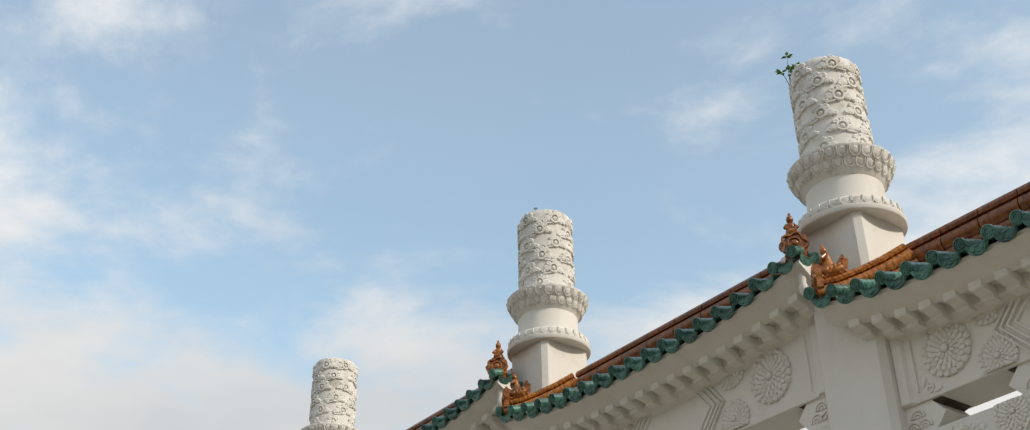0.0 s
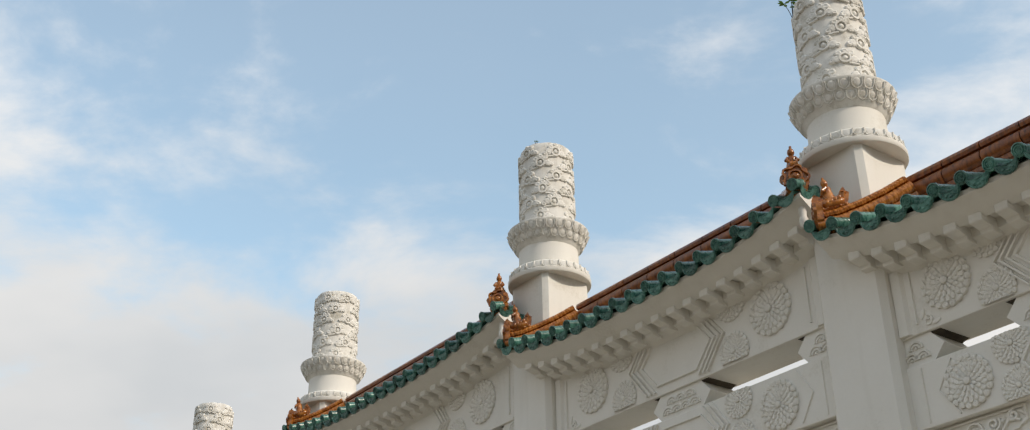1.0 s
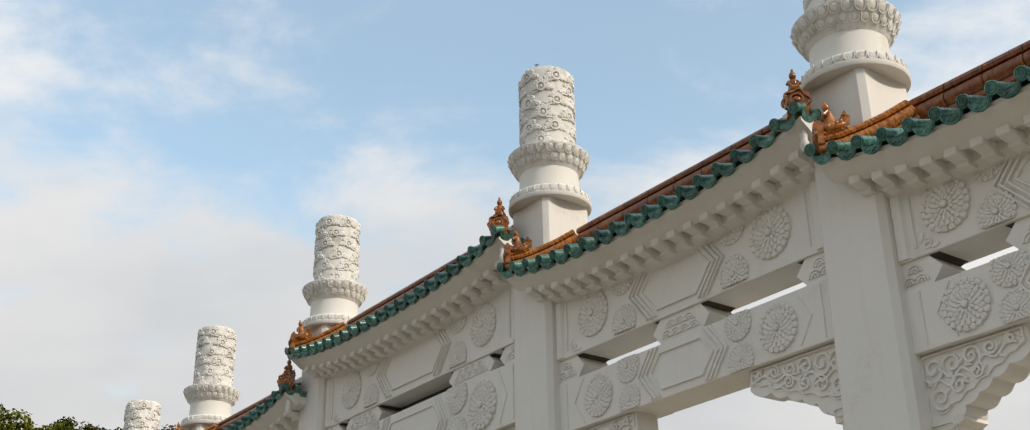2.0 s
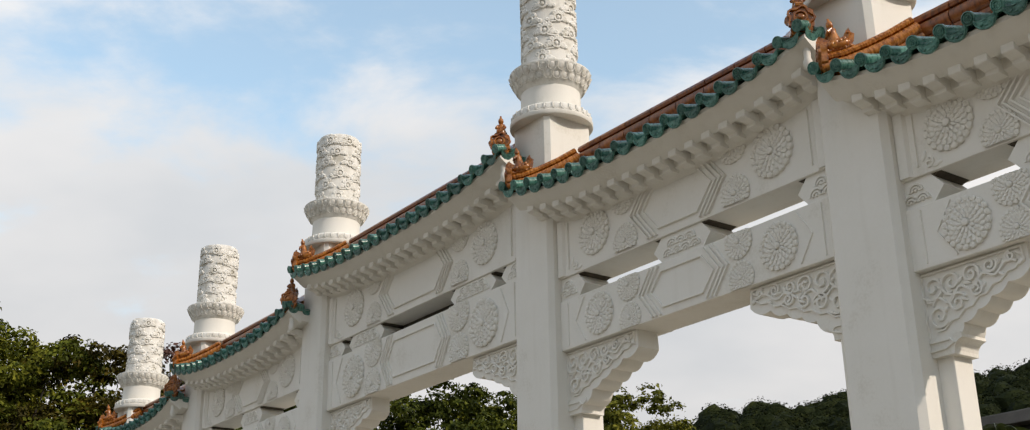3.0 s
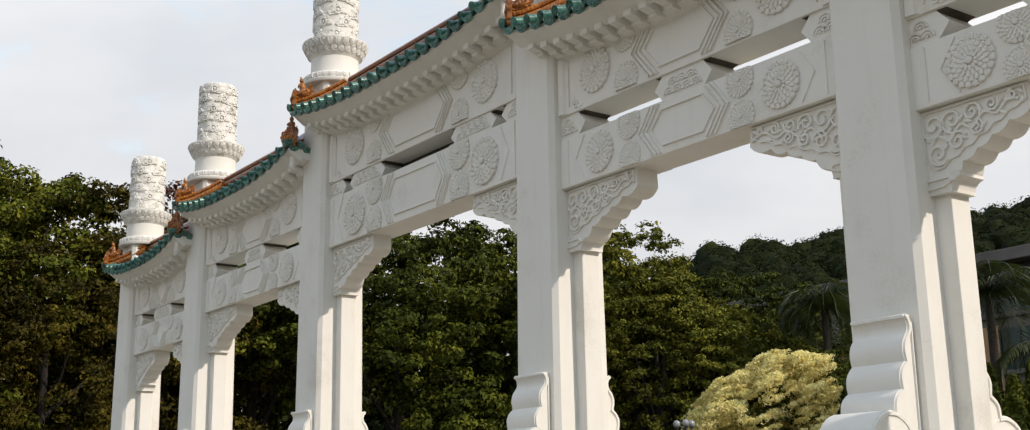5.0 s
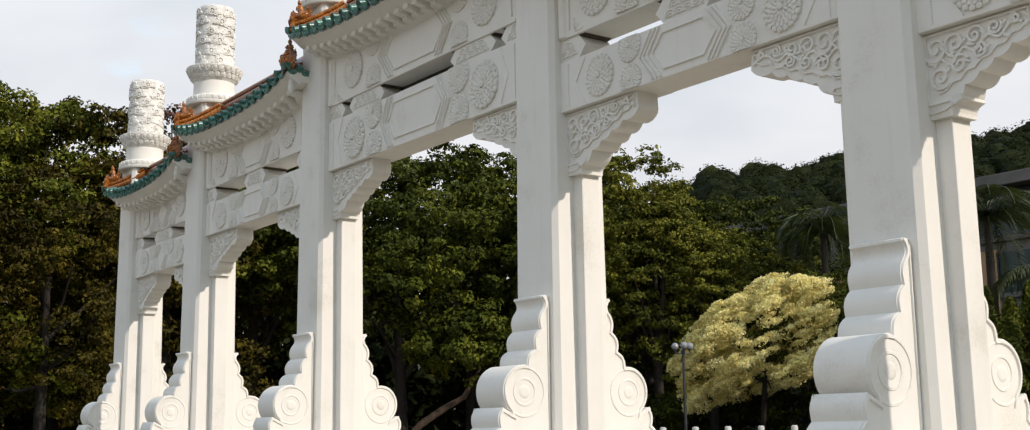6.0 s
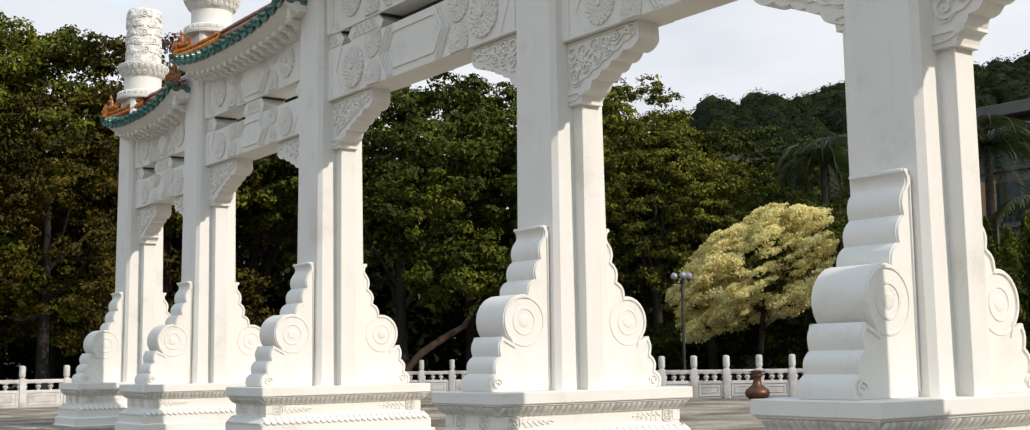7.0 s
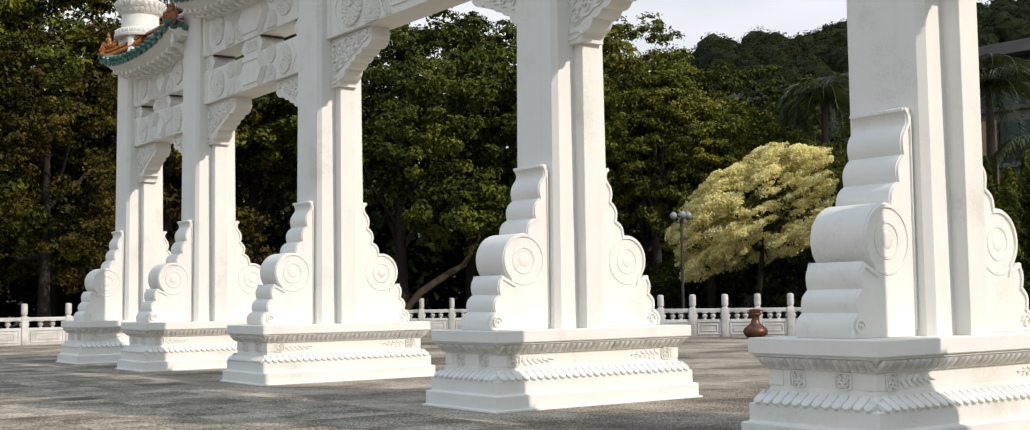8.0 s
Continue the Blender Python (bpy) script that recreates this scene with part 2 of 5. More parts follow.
# ---- building helpers ----
def mesh(name, bm, mat, smooth=None):
    """A mesh from a bmesh; smooth: the angle in degrees below which edges are smoothed."""
    bmesh.ops.recalc_face_normals(bm, faces=bm.faces)
    if smooth is not None:
        for f in bm.faces:
            f.smooth = True
        for e in bm.edges:
            if len(e.link_faces) == 2 and e.calc_face_angle(0) > radians(smooth):
                e.smooth = False
    me = bpy.data.meshes.new(name)
    bm.to_mesh(me)
    bm.free()
    me.materials.append(mat)
    return me


def part(name, data, parent, m=None, label=""):
    ob = new(name, data)
    ob.parent = parent
    if m is not None:
        ob.matrix_basis = m
    return tagged(ob, label)


def thing(name, m, label, category, group="", kind=""):
    ob = new(name)
    ob.empty_display_size = 0.2
    ob.matrix_basis = m
    return tagged(ob, label, category, group, kind)


def box(bm, x0, x1, y0, y1, z0, z1, bevel=0.0):
    m = Matrix.Translation(((x0 + x1) / 2, (y0 + y1) / 2, (z0 + z1) / 2)) @ Matrix.Diagonal((x1 - x0, y1 - y0, z1 - z0, 1))
    r = bmesh.ops.create_cube(bm, size=1, matrix=m)
    if bevel:
        es = list({e for v in r["verts"] for e in v.link_edges})
        bmesh.ops.bevel(bm, geom=es, offset=bevel, segments=2, affect="EDGES", profile=0.5)
    return r["verts"]


def prism(bm, pts, d0, d1, axis="y"):
    """Extrudes a polygon: axis y takes (x, z) points, axis x takes (y, z), axis z takes (x, y)."""
    place = {"y": lambda a, b, d: (a, d, b), "x": lambda a, b, d: (d, a, b), "z": lambda a, b, d: (a, b, d)}[axis]
    lo = [bm.verts.new(place(a, b, d0)) for a, b in pts]
    hi = [bm.verts.new(place(a, b, d1)) for a, b in pts]
    n = len(pts)
    bm.faces.new(lo)
    bm.faces.new(hi)
    for i in range(n):
        bm.faces.new((lo[i], lo[(i + 1) % n], hi[(i + 1) % n], hi[i]))


def lathe(bm, prof, seg=32, centre=(0, 0)):
    rings = []
    for r, z in prof:
        rings.append([bm.verts.new((centre[0] + r * math.cos(2 * math.pi * k / seg), centre[1] + r * math.sin(2 * math.pi * k / seg), z)) for k in range(seg)])
    for a, b in zip(rings, rings[1:]):
        for k in range(seg):
            bm.faces.new((a[k], a[(k + 1) % seg], b[(k + 1) % seg], b[k]))
    bm.faces.new(rings[0])
    bm.faces.new(rings[-1])


def stack(bm, prof, w, l):
    """A rectangular body with moulded sides: (outset, z) from below; w, l the half sizes."""
    rings = []
    for o, z in prof:
        a, b = w + o, l + o
        rings.append([bm.verts.new(p) for p in ((a, b, z), (-a, b, z), (-a, -b, z), (a, -b, z))])
    for p, q in zip(rings, rings[1:]):
        for k in range(4):
            bm.faces.new((p[k], p[(k + 1) % 4], q[(k + 1) % 4], q[k]))
    bm.faces.new(rings[0])
    bm.faces.new(rings[-1])


def strip(bm, pts, width, y0, y1, closed=False):
    """A raised band along a path of (x, z) points, standing from depth y0 out to y1 with sloping sides."""
    n = len(pts)
    rows = []
    for i, p in enumerate(pts):
        a = pts[(i - 1) % n] if closed or i else p
        b = pts[(i + 1) % n] if closed or i < n - 1 else p
        da = Vector((p[0] - a[0], p[1] - a[1]))
        db = Vector((b[0] - p[0], b[1] - p[1]))
        da = da.normalized() if da.length > 1e-9 else db.normalized()
        db = db.normalized() if db.length > 1e-9 else da
        t = (da + db)
        t = t.normalized() if t.length > 1e-6 else da
        k = width / 2 / max(0.4, t.dot(da))
        nx, nz = -t.y * k, t.x * k
        rows.append([bm.verts.new((p[0] + nx * s, y, p[1] + nz * s)) for s, y in ((1, y0), (0.6, y1), (-0.6, y1), (-1, y0))])
    for i in range(n if closed else n - 1):
        a, b = rows[i], rows[(i + 1) % n]
        for k in range(3):
            bm.faces.new((a[k], a[k + 1], b[k + 1], b[k]))
    if not closed:
        bm.faces.new(rows[0])
        bm.faces.new(rows[-1])


def dome(bm, cx, cz, rx, rz, y0, h, ang=0.0, seg=10, dent=0.0):
    """A low button of relief on the plane y = y0, toward -y; ang turns it; dent sinks its middle."""
    c, s = math.cos(ang), math.sin(ang)
    rings = []
    for f, d in ((1.0, 0.0), (0.86, 0.75), (0.5, 1.0)):
        ring = []
        for k in range(seg):
            a = 2 * math.pi * k / seg
            x, z = rx * f * math.cos(a), rz * f * math.sin(a)
            ring.append(bm.verts.new((cx + x * c - z * s, y0 - h * d, cz + x * s + z * c)))
        rings.append(ring)
    for a, b in zip(rings, rings[1:]):
        for k in range(seg):
            bm.faces.new((a[k], a[(k + 1) % seg], b[(k + 1) % seg], b[k]))
    top = bm.verts.new((cx, y0 - h * (1.0 - dent), cz))
    for k in range(seg):
        bm.faces.new((rings[-1][k], rings[-1][(k + 1) % seg], top))


def tube(bm, path, radii, seg=8):
    """A tapered limb along a path of points."""
    rings = []
    for i, (p, r) in enumerate(zip(path, radii)):
        p = Vector(p)
        d = (Vector(path[min(i + 1, len(path) - 1)]) - Vector(path[max(i - 1, 0)])).normalized()
        a = d.orthogonal().normalized() if abs(d.z) > 0.98 else d.cross(Vector((0, 0, 1))).normalized()
        b = d.cross(a)
        rings.append([bm.verts.new(p + r * (math.cos(2 * math.pi * k / seg) * a + math.sin(2 * math.pi * k / seg) * b)) for k in range(seg)])
    for a, b in zip(rings, rings[1:]):
        for k in range(seg):
            bm.faces.new((a[k], a[(k + 1) % seg], b[(k + 1) % seg], b[k]))
    bm.faces.new(rings[0])
    bm.faces.new(rings[-1])


def spiral(cx, cz, r0, r1, a0, turns, n=22):
    return [(cx + (r0 + (r1 - r0) * i / n) * math.cos(a0 + turns * 2 * math.pi * i / n), cz + (r0 + (r1 - r0) * i / n) * math.sin(a0 + turns * 2 * math.pi * i / n)) for i in range(n + 1)]


def arc(p, q, bulge, n=8):
    """Points from p to q along a circular bulge to the left of the way (negative: to the right)."""
    p, q = Vector(p), Vector(q)
    d = q - p
    nrm = Vector((-d.y, d.x))
    return [tuple(p + d * (i / n) + nrm * bulge * 4 * (i / n) * (1 - i / n)) for i in range(n + 1)]

# ---- the archway: its own axes run s along the row, n through it ----
GATE = pose(2.653, 16.386, 0, 0, 0, -54.03)
PILLARS = [8.15, 3.165, -3.25, -10.91, -17.325, -22.31]
TOPS = [11.49, 12.27, 13.03, 13.08, 12.40, 11.66]


def at(x, y=0.0, z=0.0, rz=0.0):
    return pose(x, y, z, 0, 0, rz)


# --- pillars ---
PLINTH_W, PLINTH_L, PLINTH_Z = 0.845, 1.86, 1.135


def plinth_meshes():
    bm = bmesh.new()
    stack(bm, [(0.115, 0.0), (0.11, 0.040), (0.075, 0.046), (0.068, 0.052), (0.068, 0.225), (0.058, 0.24), (0.012, 0.245), (0.004, 0.26), (0.004, 0.43), (-0.005, 0.44), (-0.03, 0.445), (-0.09, 0.50), (-0.145, 0.57), (-0.16, 0.625), (-0.16, 0.80), (-0.13, 0.81), (-0.10, 0.87), (-0.055, 0.925), (-0.03, 0.94), (-0.03, 0.962), (-0.006, 0.965), (0.0, 0.975), (0.0, 1.125), (-0.01, PLINTH_Z)], PLINTH_W, PLINTH_L)
    for sx in (-1, 1):
        for sy in (-1, 1):
            x, y = sx * (PLINTH_W - 0.147), sy * (PLINTH_L - 0.147)
            box(bm, min(x, x - sx * 0.2), max(x, x - sx * 0.2), min(y, y - sy * 0.2), max(y, y - sy * 0.2), 0.63, 0.795, 0.006)
    body = mesh("plinth", bm, WHITE)
    # a lotus petal lying on the lower moulding, tip toward -y
    bm = bmesh.new()
    rows = []
    for f, wd, lift in ((0.0, 0.050, 0.008), (0.35, 0.062, 0.024), (0.6, 0.064, 0.033), (0.8, 0.058, 0.036), (0.93, 0.040, 0.032), (1.0, 0.014, 0.022)):
        y, z = -0.02 - 0.165 * f, 0.135 * (1 - f) ** 1.15
        rows.append([bm.verts.new(p) for p in ((-wd, y + 0.01, z - 0.01), (-wd * 0.92, y - lift * 0.5, z + lift * 0.65), (0, y - lift * 0.6, z + lift * 0.85), (wd * 0.92, y - lift * 0.5, z + lift * 0.65), (wd, y + 0.01, z - 0.01))])
    for a, b in zip(rows, rows[1:]):
        for k in range(4):
            bm.faces.new((a[k], a[k + 1], b[k + 1], b[k]))
    bm.faces.new(rows[-1])
    petal = mesh("lotus_petal", bm, WHITE, 50)
    # an egg of the upper moulding
    bm = bmesh.new()
    rows = []
    for f, wd, lift in ((0.0, 0.022, 0.004), (0.25, 0.041, 0.020), (0.6, 0.046, 0.028), (0.88, 0.042, 0.024), (1.0, 0.028, 0.016)):
        y, z = -0.115 * f, 0.125 * f
        rows.append([bm.verts.new(p) for p in ((-wd, y + 0.01, z), (-wd * 0.55, y - lift, z - lift * 0.4), (wd * 0.55, y - lift, z - lift * 0.4), (wd, y + 0.01, z))])
    for a, b in zip(rows, rows[1:]):
        for k in range(3):
            bm.faces.new((a[k], a[k + 1], b[k + 1], b[k]))
    bm.faces.new(rows[0])
    egg = mesh("lotus_bud", bm, STONE, 40)
    # carved badge of the waist, knotted scroll in a rounded frame
    bm = bmesh.new()
    strip(bm, [(-0.085, -0.06), (-0.06, -0.085), (0.06, -0.085), (0.085, -0.06), (0.085, 0.06), (0.06, 0.085), (-0.06, 0.085), (-0.085, 0.06)], 0.02, 0.004, -0.02, True)
    for sx in (-1, 1):
        strip(bm, [(p[0] * sx, p[1]) for p in spiral(0.035, 0.035, 0.006, 0.036, 0, 1.3, 12)], 0.018, 0.004, -0.02)
        strip(bm, [(p[0] * sx, p[1]) for p in spiral(0.035, -0.035, 0.006, 0.036, math.pi, 1.3, 12)], 0.018, 0.004, -0.02)
    bmesh.ops.scale(bm, vec=(1.15, 1.2, 0.98), verts=bm.verts)
    badge = mesh("scroll_badge", bm, WHITE, 40)
    # leafy spray beside the badge, running toward +x
    bm = bmesh.new()
    for k in range(5):
        f = 1 - 0.14 * k
        dome(bm, 0.05 + k * 0.085, 0.038 * f, 0.052, 0.034 * f, 0.004, 0.022, 0.5, 9, 0.3)
        dome(bm, 0.07 + k * 0.085, -0.040 * f, 0.050, 0.030 * f, 0.004, 0.020, -0.5, 9, 0.3)
        dome(bm, 0.02 + k * 0.085, 0.0, 0.026, 0.024, 0.004, 0.026, 0, 7)
    strip(bm, [(0.36, 0.0), (0.44, 0.015), (0.52, 0.0)], 0.026, 0.004, -0.018)
    bmesh.ops.scale(bm, vec=(1.1, 1.1, 1.1), verts=bm.verts)
    spray = mesh("leaf_spray", bm, WHITE, 40)
    return body, petal, egg, badge, spray


PLINTH, PETAL, EGG, BADGE, SPRAY = plinth_meshes()


def scroll_profile():
    """Side outline of the drum-shaped buttress: (distance in front of the pillar's axis, z), from top to foot."""
    pts = [(0.45, 3.56), (0.62, 3.585), (0.665, 3.57), (0.668, 3.54)]
    pts += arc((0.64, 3.52), (0.655, 3.36), -0.2, 5)
    pts += arc((0.655, 3.36), (0.70, 3.07), 0.16, 6)[1:]
    pts += arc((0.70, 3.07), (0.80, 2.77), 0.2, 6)[1:]
    pts += arc((0.80, 2.77), (0.945, 2.53), 0.2, 6)[1:]
    pts += [(1.0 + 0.385 * math.cos(a), 2.16 + 0.385 * math.sin(a)) for a in [radians(90 - k * 150 / 14) for k in range(15)]]
    pts += arc((1.335, 1.965), (1.455, 1.64), 0.22, 6)[1:]
    pts += arc((1.455, 1.64), (1.545, 1.395), 0.22, 6)[1:]
    pts += arc((1.545, 1.395), (1.645, 1.138), 0.26, 7)[1:]
    pts += [(0.45, 1.138)]
    return pts


def inset(pts, d):
    """Points of an open outline moved inward (to the right of the way taken downwards is outside)."""
    res = []
    for i in range(len(pts)):
        a, b = Vector(pts[max(i - 1, 0)]), Vector(pts[min(i + 1, len(pts) - 1)])
        t = (b - a).normalized()
        res.append((pts[i][0] + t.y * d, pts[i][1] - t.x * d))
    return res


def buttress_mesh():
    bm = bmesh.new()
    prof = scroll_profile()
    prism(bm, [(-a, z) for a, z in prof], -0.345, 0.345, "x")
    return mesh("buttress", bm, WHITE, 38)


def rim_meshes():
    """Raised rim, drum rings and foot curl on the side of the buttress; drawn for the face toward -y in (x, z), then turned."""
    prof = scroll_profile()[3:-1]
    bm = bmesh.new()
    line = inset(prof, 0.035)
    strip(bm, [p for p in line if (Vector(p) - Vector((1.0, 2.16))).length > 0.34], 0.055, 0.004, -0.024)
    strip(bm, [(0.555, 3.5), (0.555, 1.2)], 0.03, 0.004, -0.022)
    rim = mesh("rim", bm, WHITE, 40)
    bm = bmesh.new()
    for r, wd, h in ((0.355, 0.045, 0.011), (0.19, 0.05, 0.010)):
        strip(bm, [(1.0 + r * math.cos(a), 2.15 + r * math.sin(a)) for a in [2 * math.pi * k / 32 for k in range(32)]], wd, 0.004, -h, True)
    dome(bm, 1.0, 2.15, 0.105, 0.105, 0.004, 0.013, 0, 20)
    rings = mesh("drum_rings", bm, WHITE, 40)
    bm = bmesh.new()
    strip(bm, spiral(1.50, 1.25, 0.02, 0.085, 0.6, 1.4, 18), 0.034, 0.004, -0.03)
    curl = mesh("foot_curl", bm, WHITE, 40)
    return rim, rings, curl


BUTTRESS = buttress_mesh()
RIM, RINGS, CURL = rim_meshes()


def shaft_mesh(top):
    """Square shaft with chamfered arrises, a little narrower toward the top."""
    bm = bmesh.new()
    rings = []
    for z, a in ((PLINTH_Z - 0.01, 0.535), (8.5, 0.485), (top, 0.48)):
        c = 0.075
        rings.append([bm.verts.new((x, y, z)) for x, y in ((a, -a + c), (a, a - c), (a - c, a), (-a + c, a), (-a, a - c), (-a, -a + c), (-a + c, -a), (a - c, -a))])
    for p, q in zip(rings, rings[1:]):
        for k in range(8):
            bm.faces.new((p[k], p[(k + 1) % 8], q[(k + 1) % 8], q[k]))
    bm.faces.new(rings[0])
    bm.faces.new(rings[-1])
    return mesh("shaft", bm, WHITE)


def pilaster_mesh(top):
    bm = bmesh.new()
    box(bm, 0.45, 0.72, -0.13, 0.205, PLINTH_Z - 0.01, top, 0.012)
    return mesh("pilaster", bm, WHITE)


COL_R = 0.462


def wrap(bm, r):
    """Bends a relief drawn on the plane y = 0 (toward -y) round an upright cylinder of radius r."""
    for v in bm.verts:
        a, d = v.co.x / r, r - v.co.y
        v.co = Vector((d * math.sin(a), -d * math.cos(a), v.co.z))


def cloud_mesh(seed):
    """A swirling cloud: an eyed disc, side puffs and a tail."""
    rnd = random.Random(seed)
    bm = bmesh.new()
    f = rnd.choice((-1, 1))
    strip(bm, [(0.062 * math.cos(a), 0.062 * math.sin(a)) for a in [2 * math.pi * k / 14 for k in range(14)]], 0.036, 0.01, -0.030, True)
    dome(bm, 0, 0, 0.034, 0.034, 0.006, 0.034, 0, 8)
    for x, z, r in ((-0.105, -0.012, 0.046), (0.105, -0.018, 0.048), (-0.07, 0.062, 0.038), (0.065, 0.068, 0.040), (0.0, 0.09, 0.035), (0.165 * f, -0.045, 0.034), (-0.16 * f, -0.03, 0.030)):
        dome(bm, x + rnd.uniform(-.008, .008), z + rnd.uniform(-.008, .008), r * 1.4, r * 1.12, 0.008, 0.036, rnd.uniform(-.4, .4), 8, 0.25)
    strip(bm, [(0.04 * f, -0.068), (0.10 * f, -0.078), (0.16 * f, -0.085)], 0.03, 0.01, -0.024)
    bmesh.ops.scale(bm, vec=(1.12, 1.15, 1.12), verts=bm.verts)
    wrap(bm, COL_R)
    return mesh("cloud_relief", bm, STONE, 45)


CLOUDS = [cloud_mesh(i) for i in range(4)]


def crown_column_mesh():
    bm = bmesh.new()
    lathe(bm, [(COL_R + 0.012, 0.0), (COL_R + 0.008, 0.05), (COL_R, 0.5), (COL_R - 0.004, 1.34), (COL_R - 0.012, 1.41), (COL_R - 0.035, 1.435), (COL_R - 0.1, 1.44)], 40)
    for v in bm.verts:
        if v.co.z > 1.3:
            v.co.z += 0.02 * noise.noise(v.co * 6)
            v.co.xy *= 1 + 0.02 * noise.noise(v.co * 9 + Vector((3, 1, 2)))
    return mesh("cloud_column", bm, STONE, 40)


def lotus_ring_mesh():
    bm = bmesh.new()
    lathe(bm, [(0.51, -0.06), (0.55, 0.0), (0.60, 0.10), (0.655, 0.24), (0.685, 0.33), (0.70, 0.36), (0.70, 0.405), (0.685, 0.42), (0.45, 0.43)], 48)
    return mesh("lotus_collar", bm, STONE, 40)


def collar_petal_mesh(h, wd, d):
    """A rounded petal standing on the flared collar, drawn toward -y."""
    bm = bmesh.new()
    out = [(-wd, h), (-wd, h * 0.45), (-wd * 0.72, h * 0.15), (0, 0), (wd * 0.72, h * 0.15), (wd, h * 0.45), (wd, h)]
    strip(bm, [(x, z) for x, z in out], 0.018, 0.0, -d)
    dome(bm, 0, h * 0.55, wd * 0.72, h * 0.42, 0.002, d * 0.8, 0, 10)
    return mesh("petal", bm, STONE, 45)


def drum_neck_mesh():
    bm = bmesh.new()
    lathe(bm, [(0.695, 0.0), (0.705, 0.012), (0.705, 0.075), (0.69, 0.085), (0.672, 0.09), (0.668, 0.20), (0.63, 0.232), (0.545, 0.25), (0.515, 0.265), (0.505, 0.74)], 48)
    return mesh("neck", bm, WHITE, 40)


CROWN, COLLAR, NECK = crown_column_mesh(), lotus_ring_mesh(), drum_neck_mesh()
PETAL_UP, PETAL_LOW, PETAL_DISC = collar_petal_mesh(0.19, 0.072, 0.020), collar_petal_mesh(0.16, 0.064, 0.018), collar_petal_mesh(0.118, 0.068, 0.018)


def make_pillar(i):
    top = TOPS[i]
    sides = [k for k in (-1, 1) if not (i == 0 and k == 1) and not (i == 5 and k == -1)]
    p = thing("stone_pillar", GATE @ at(PILLARS[i]), "white painted square archway pillar with cloud-carved round top", "pillar", "pillars of the archway")
    pl = part("plinth", PLINTH, p)
    for sgn, rot in ((1, 0), (-1, 180)):
        # long faces look along the row, short faces through it
        n = 28
        for k in range(n):
            x = -PLINTH_L + 0.06 + (2 * PLINTH_L - 0.12) * (k + 0.5) / n
            part("lotus_petal", PETAL, pl, pose(sgn * (PLINTH_W - 0.012), x, 0.435, 0, 0, 90 * sgn) @ at(0, 0.15))
        for k in range(n + 6):
            x = -PLINTH_L + 0.10 + (2 * PLINTH_L - 0.2) * (k + 0.5) / (n + 6)
            part("lotus_bud", EGG, pl, pose(sgn * (PLINTH_W - 0.135), x, 0.81, 0, 0, 90 * sgn))
        for x, f in ((-PLINTH_L + 0.30, 1), (PLINTH_L - 0.30, -1)):
            part("scroll_badge", BADGE, pl, pose(sgn * (PLINTH_W - 0.158), x + f * 0.10, 0.71, 0, 0, 90 * sgn))
            part("leaf_spray", SPRAY, pl, pose(sgn * (PLINTH_W - 0.158), x + f * 0.24, 0.71, 0, 0, 90 * sgn) @ Matrix.Diagonal((f * sgn, 1, 1, 1)))
        n = 12
        for k in range(n):
            x = -PLINTH_W + 0.06 + (2 * PLINTH_W - 0.12) * (k + 0.5) / n
            part("lotus_petal", PETAL, pl, pose(x, -sgn * (PLINTH_L - 0.012), 0.435, 0, 0, rot) @ at(0, 0.15))
        for k in range(n + 3):
            x = -PLINTH_W + 0.10 + (2 * PLINTH_W - 0.2) * (k + 0.5) / (n + 3)
            part("lotus_bud", EGG, pl, pose(x, -sgn * (PLINTH_L - 0.135), 0.81, 0, 0, rot))
        for x in (-0.30, 0.30):
            part("scroll_badge", BADGE, pl, pose(x, -sgn * (PLINTH_L - 0.158), 0.71, 0, 0, rot))
    part("shaft", shaft_mesh(top - 2.63), p)
    for k in sides:
        bay = i - 1 if k == 1 else i
        part("pilaster", pilaster_mesh(BAYS[bay][0] - 0.75), p, at(0, 0, 0, 0 if k == 1 else 180))
    for rot in (0, 180):
        b = part("buttress", BUTTRESS, p, at(0, 0, 0, rot))
        for sgn in (1, -1):
            # sides carry the rim, the rings of the drum and the curl at the foot
            m = pose(sgn * 0.345, 0, 0) @ Matrix(((0, -sgn, 0, 0), (-1, 0, 0, 0), (0, 0, 1, 0), (0, 0, 0, 1)))
            part("rim", RIM, b, m)
            part("drum_rings", RINGS, b, m)
            part("foot_curl", CURL, b, m)
    part("neck", NECK, p, at(0, 0, top - 2.66))
    col = part("lotus_collar", COLLAR, p, at(0, 0, top - 1.983) @ Matrix.Diagonal((1, 1, 0.776, 1)))
    for k in range(26):
        a = 360 * k / 26
        part("petal", PETAL_UP, col, at(0, 0, 0, a) @ pose(0, -0.634, 0.185, 19, 0, 0))
        part("petal", PETAL_LOW, col, at(0, 0, 0, a + 360 / 52) @ pose(0, -0.566, 0.03, 22, 0, 0))
    nk = [o for o in p.children if o.name.startswith("neck")][0]
    for k in range(30):
        part("petal", PETAL_DISC, nk, at(0, 0, 0, 12 * k) @ pose(0, -0.672, 0.085, -3, 0, 0))
    cc = part("cloud_column", CROWN, p, at(0, 0, top - 1.66) @ Matrix.Diagonal((1, 1, 1.127, 1)), "weathered white round column top carved with clouds")
    rnd = random.Random(40 + i)
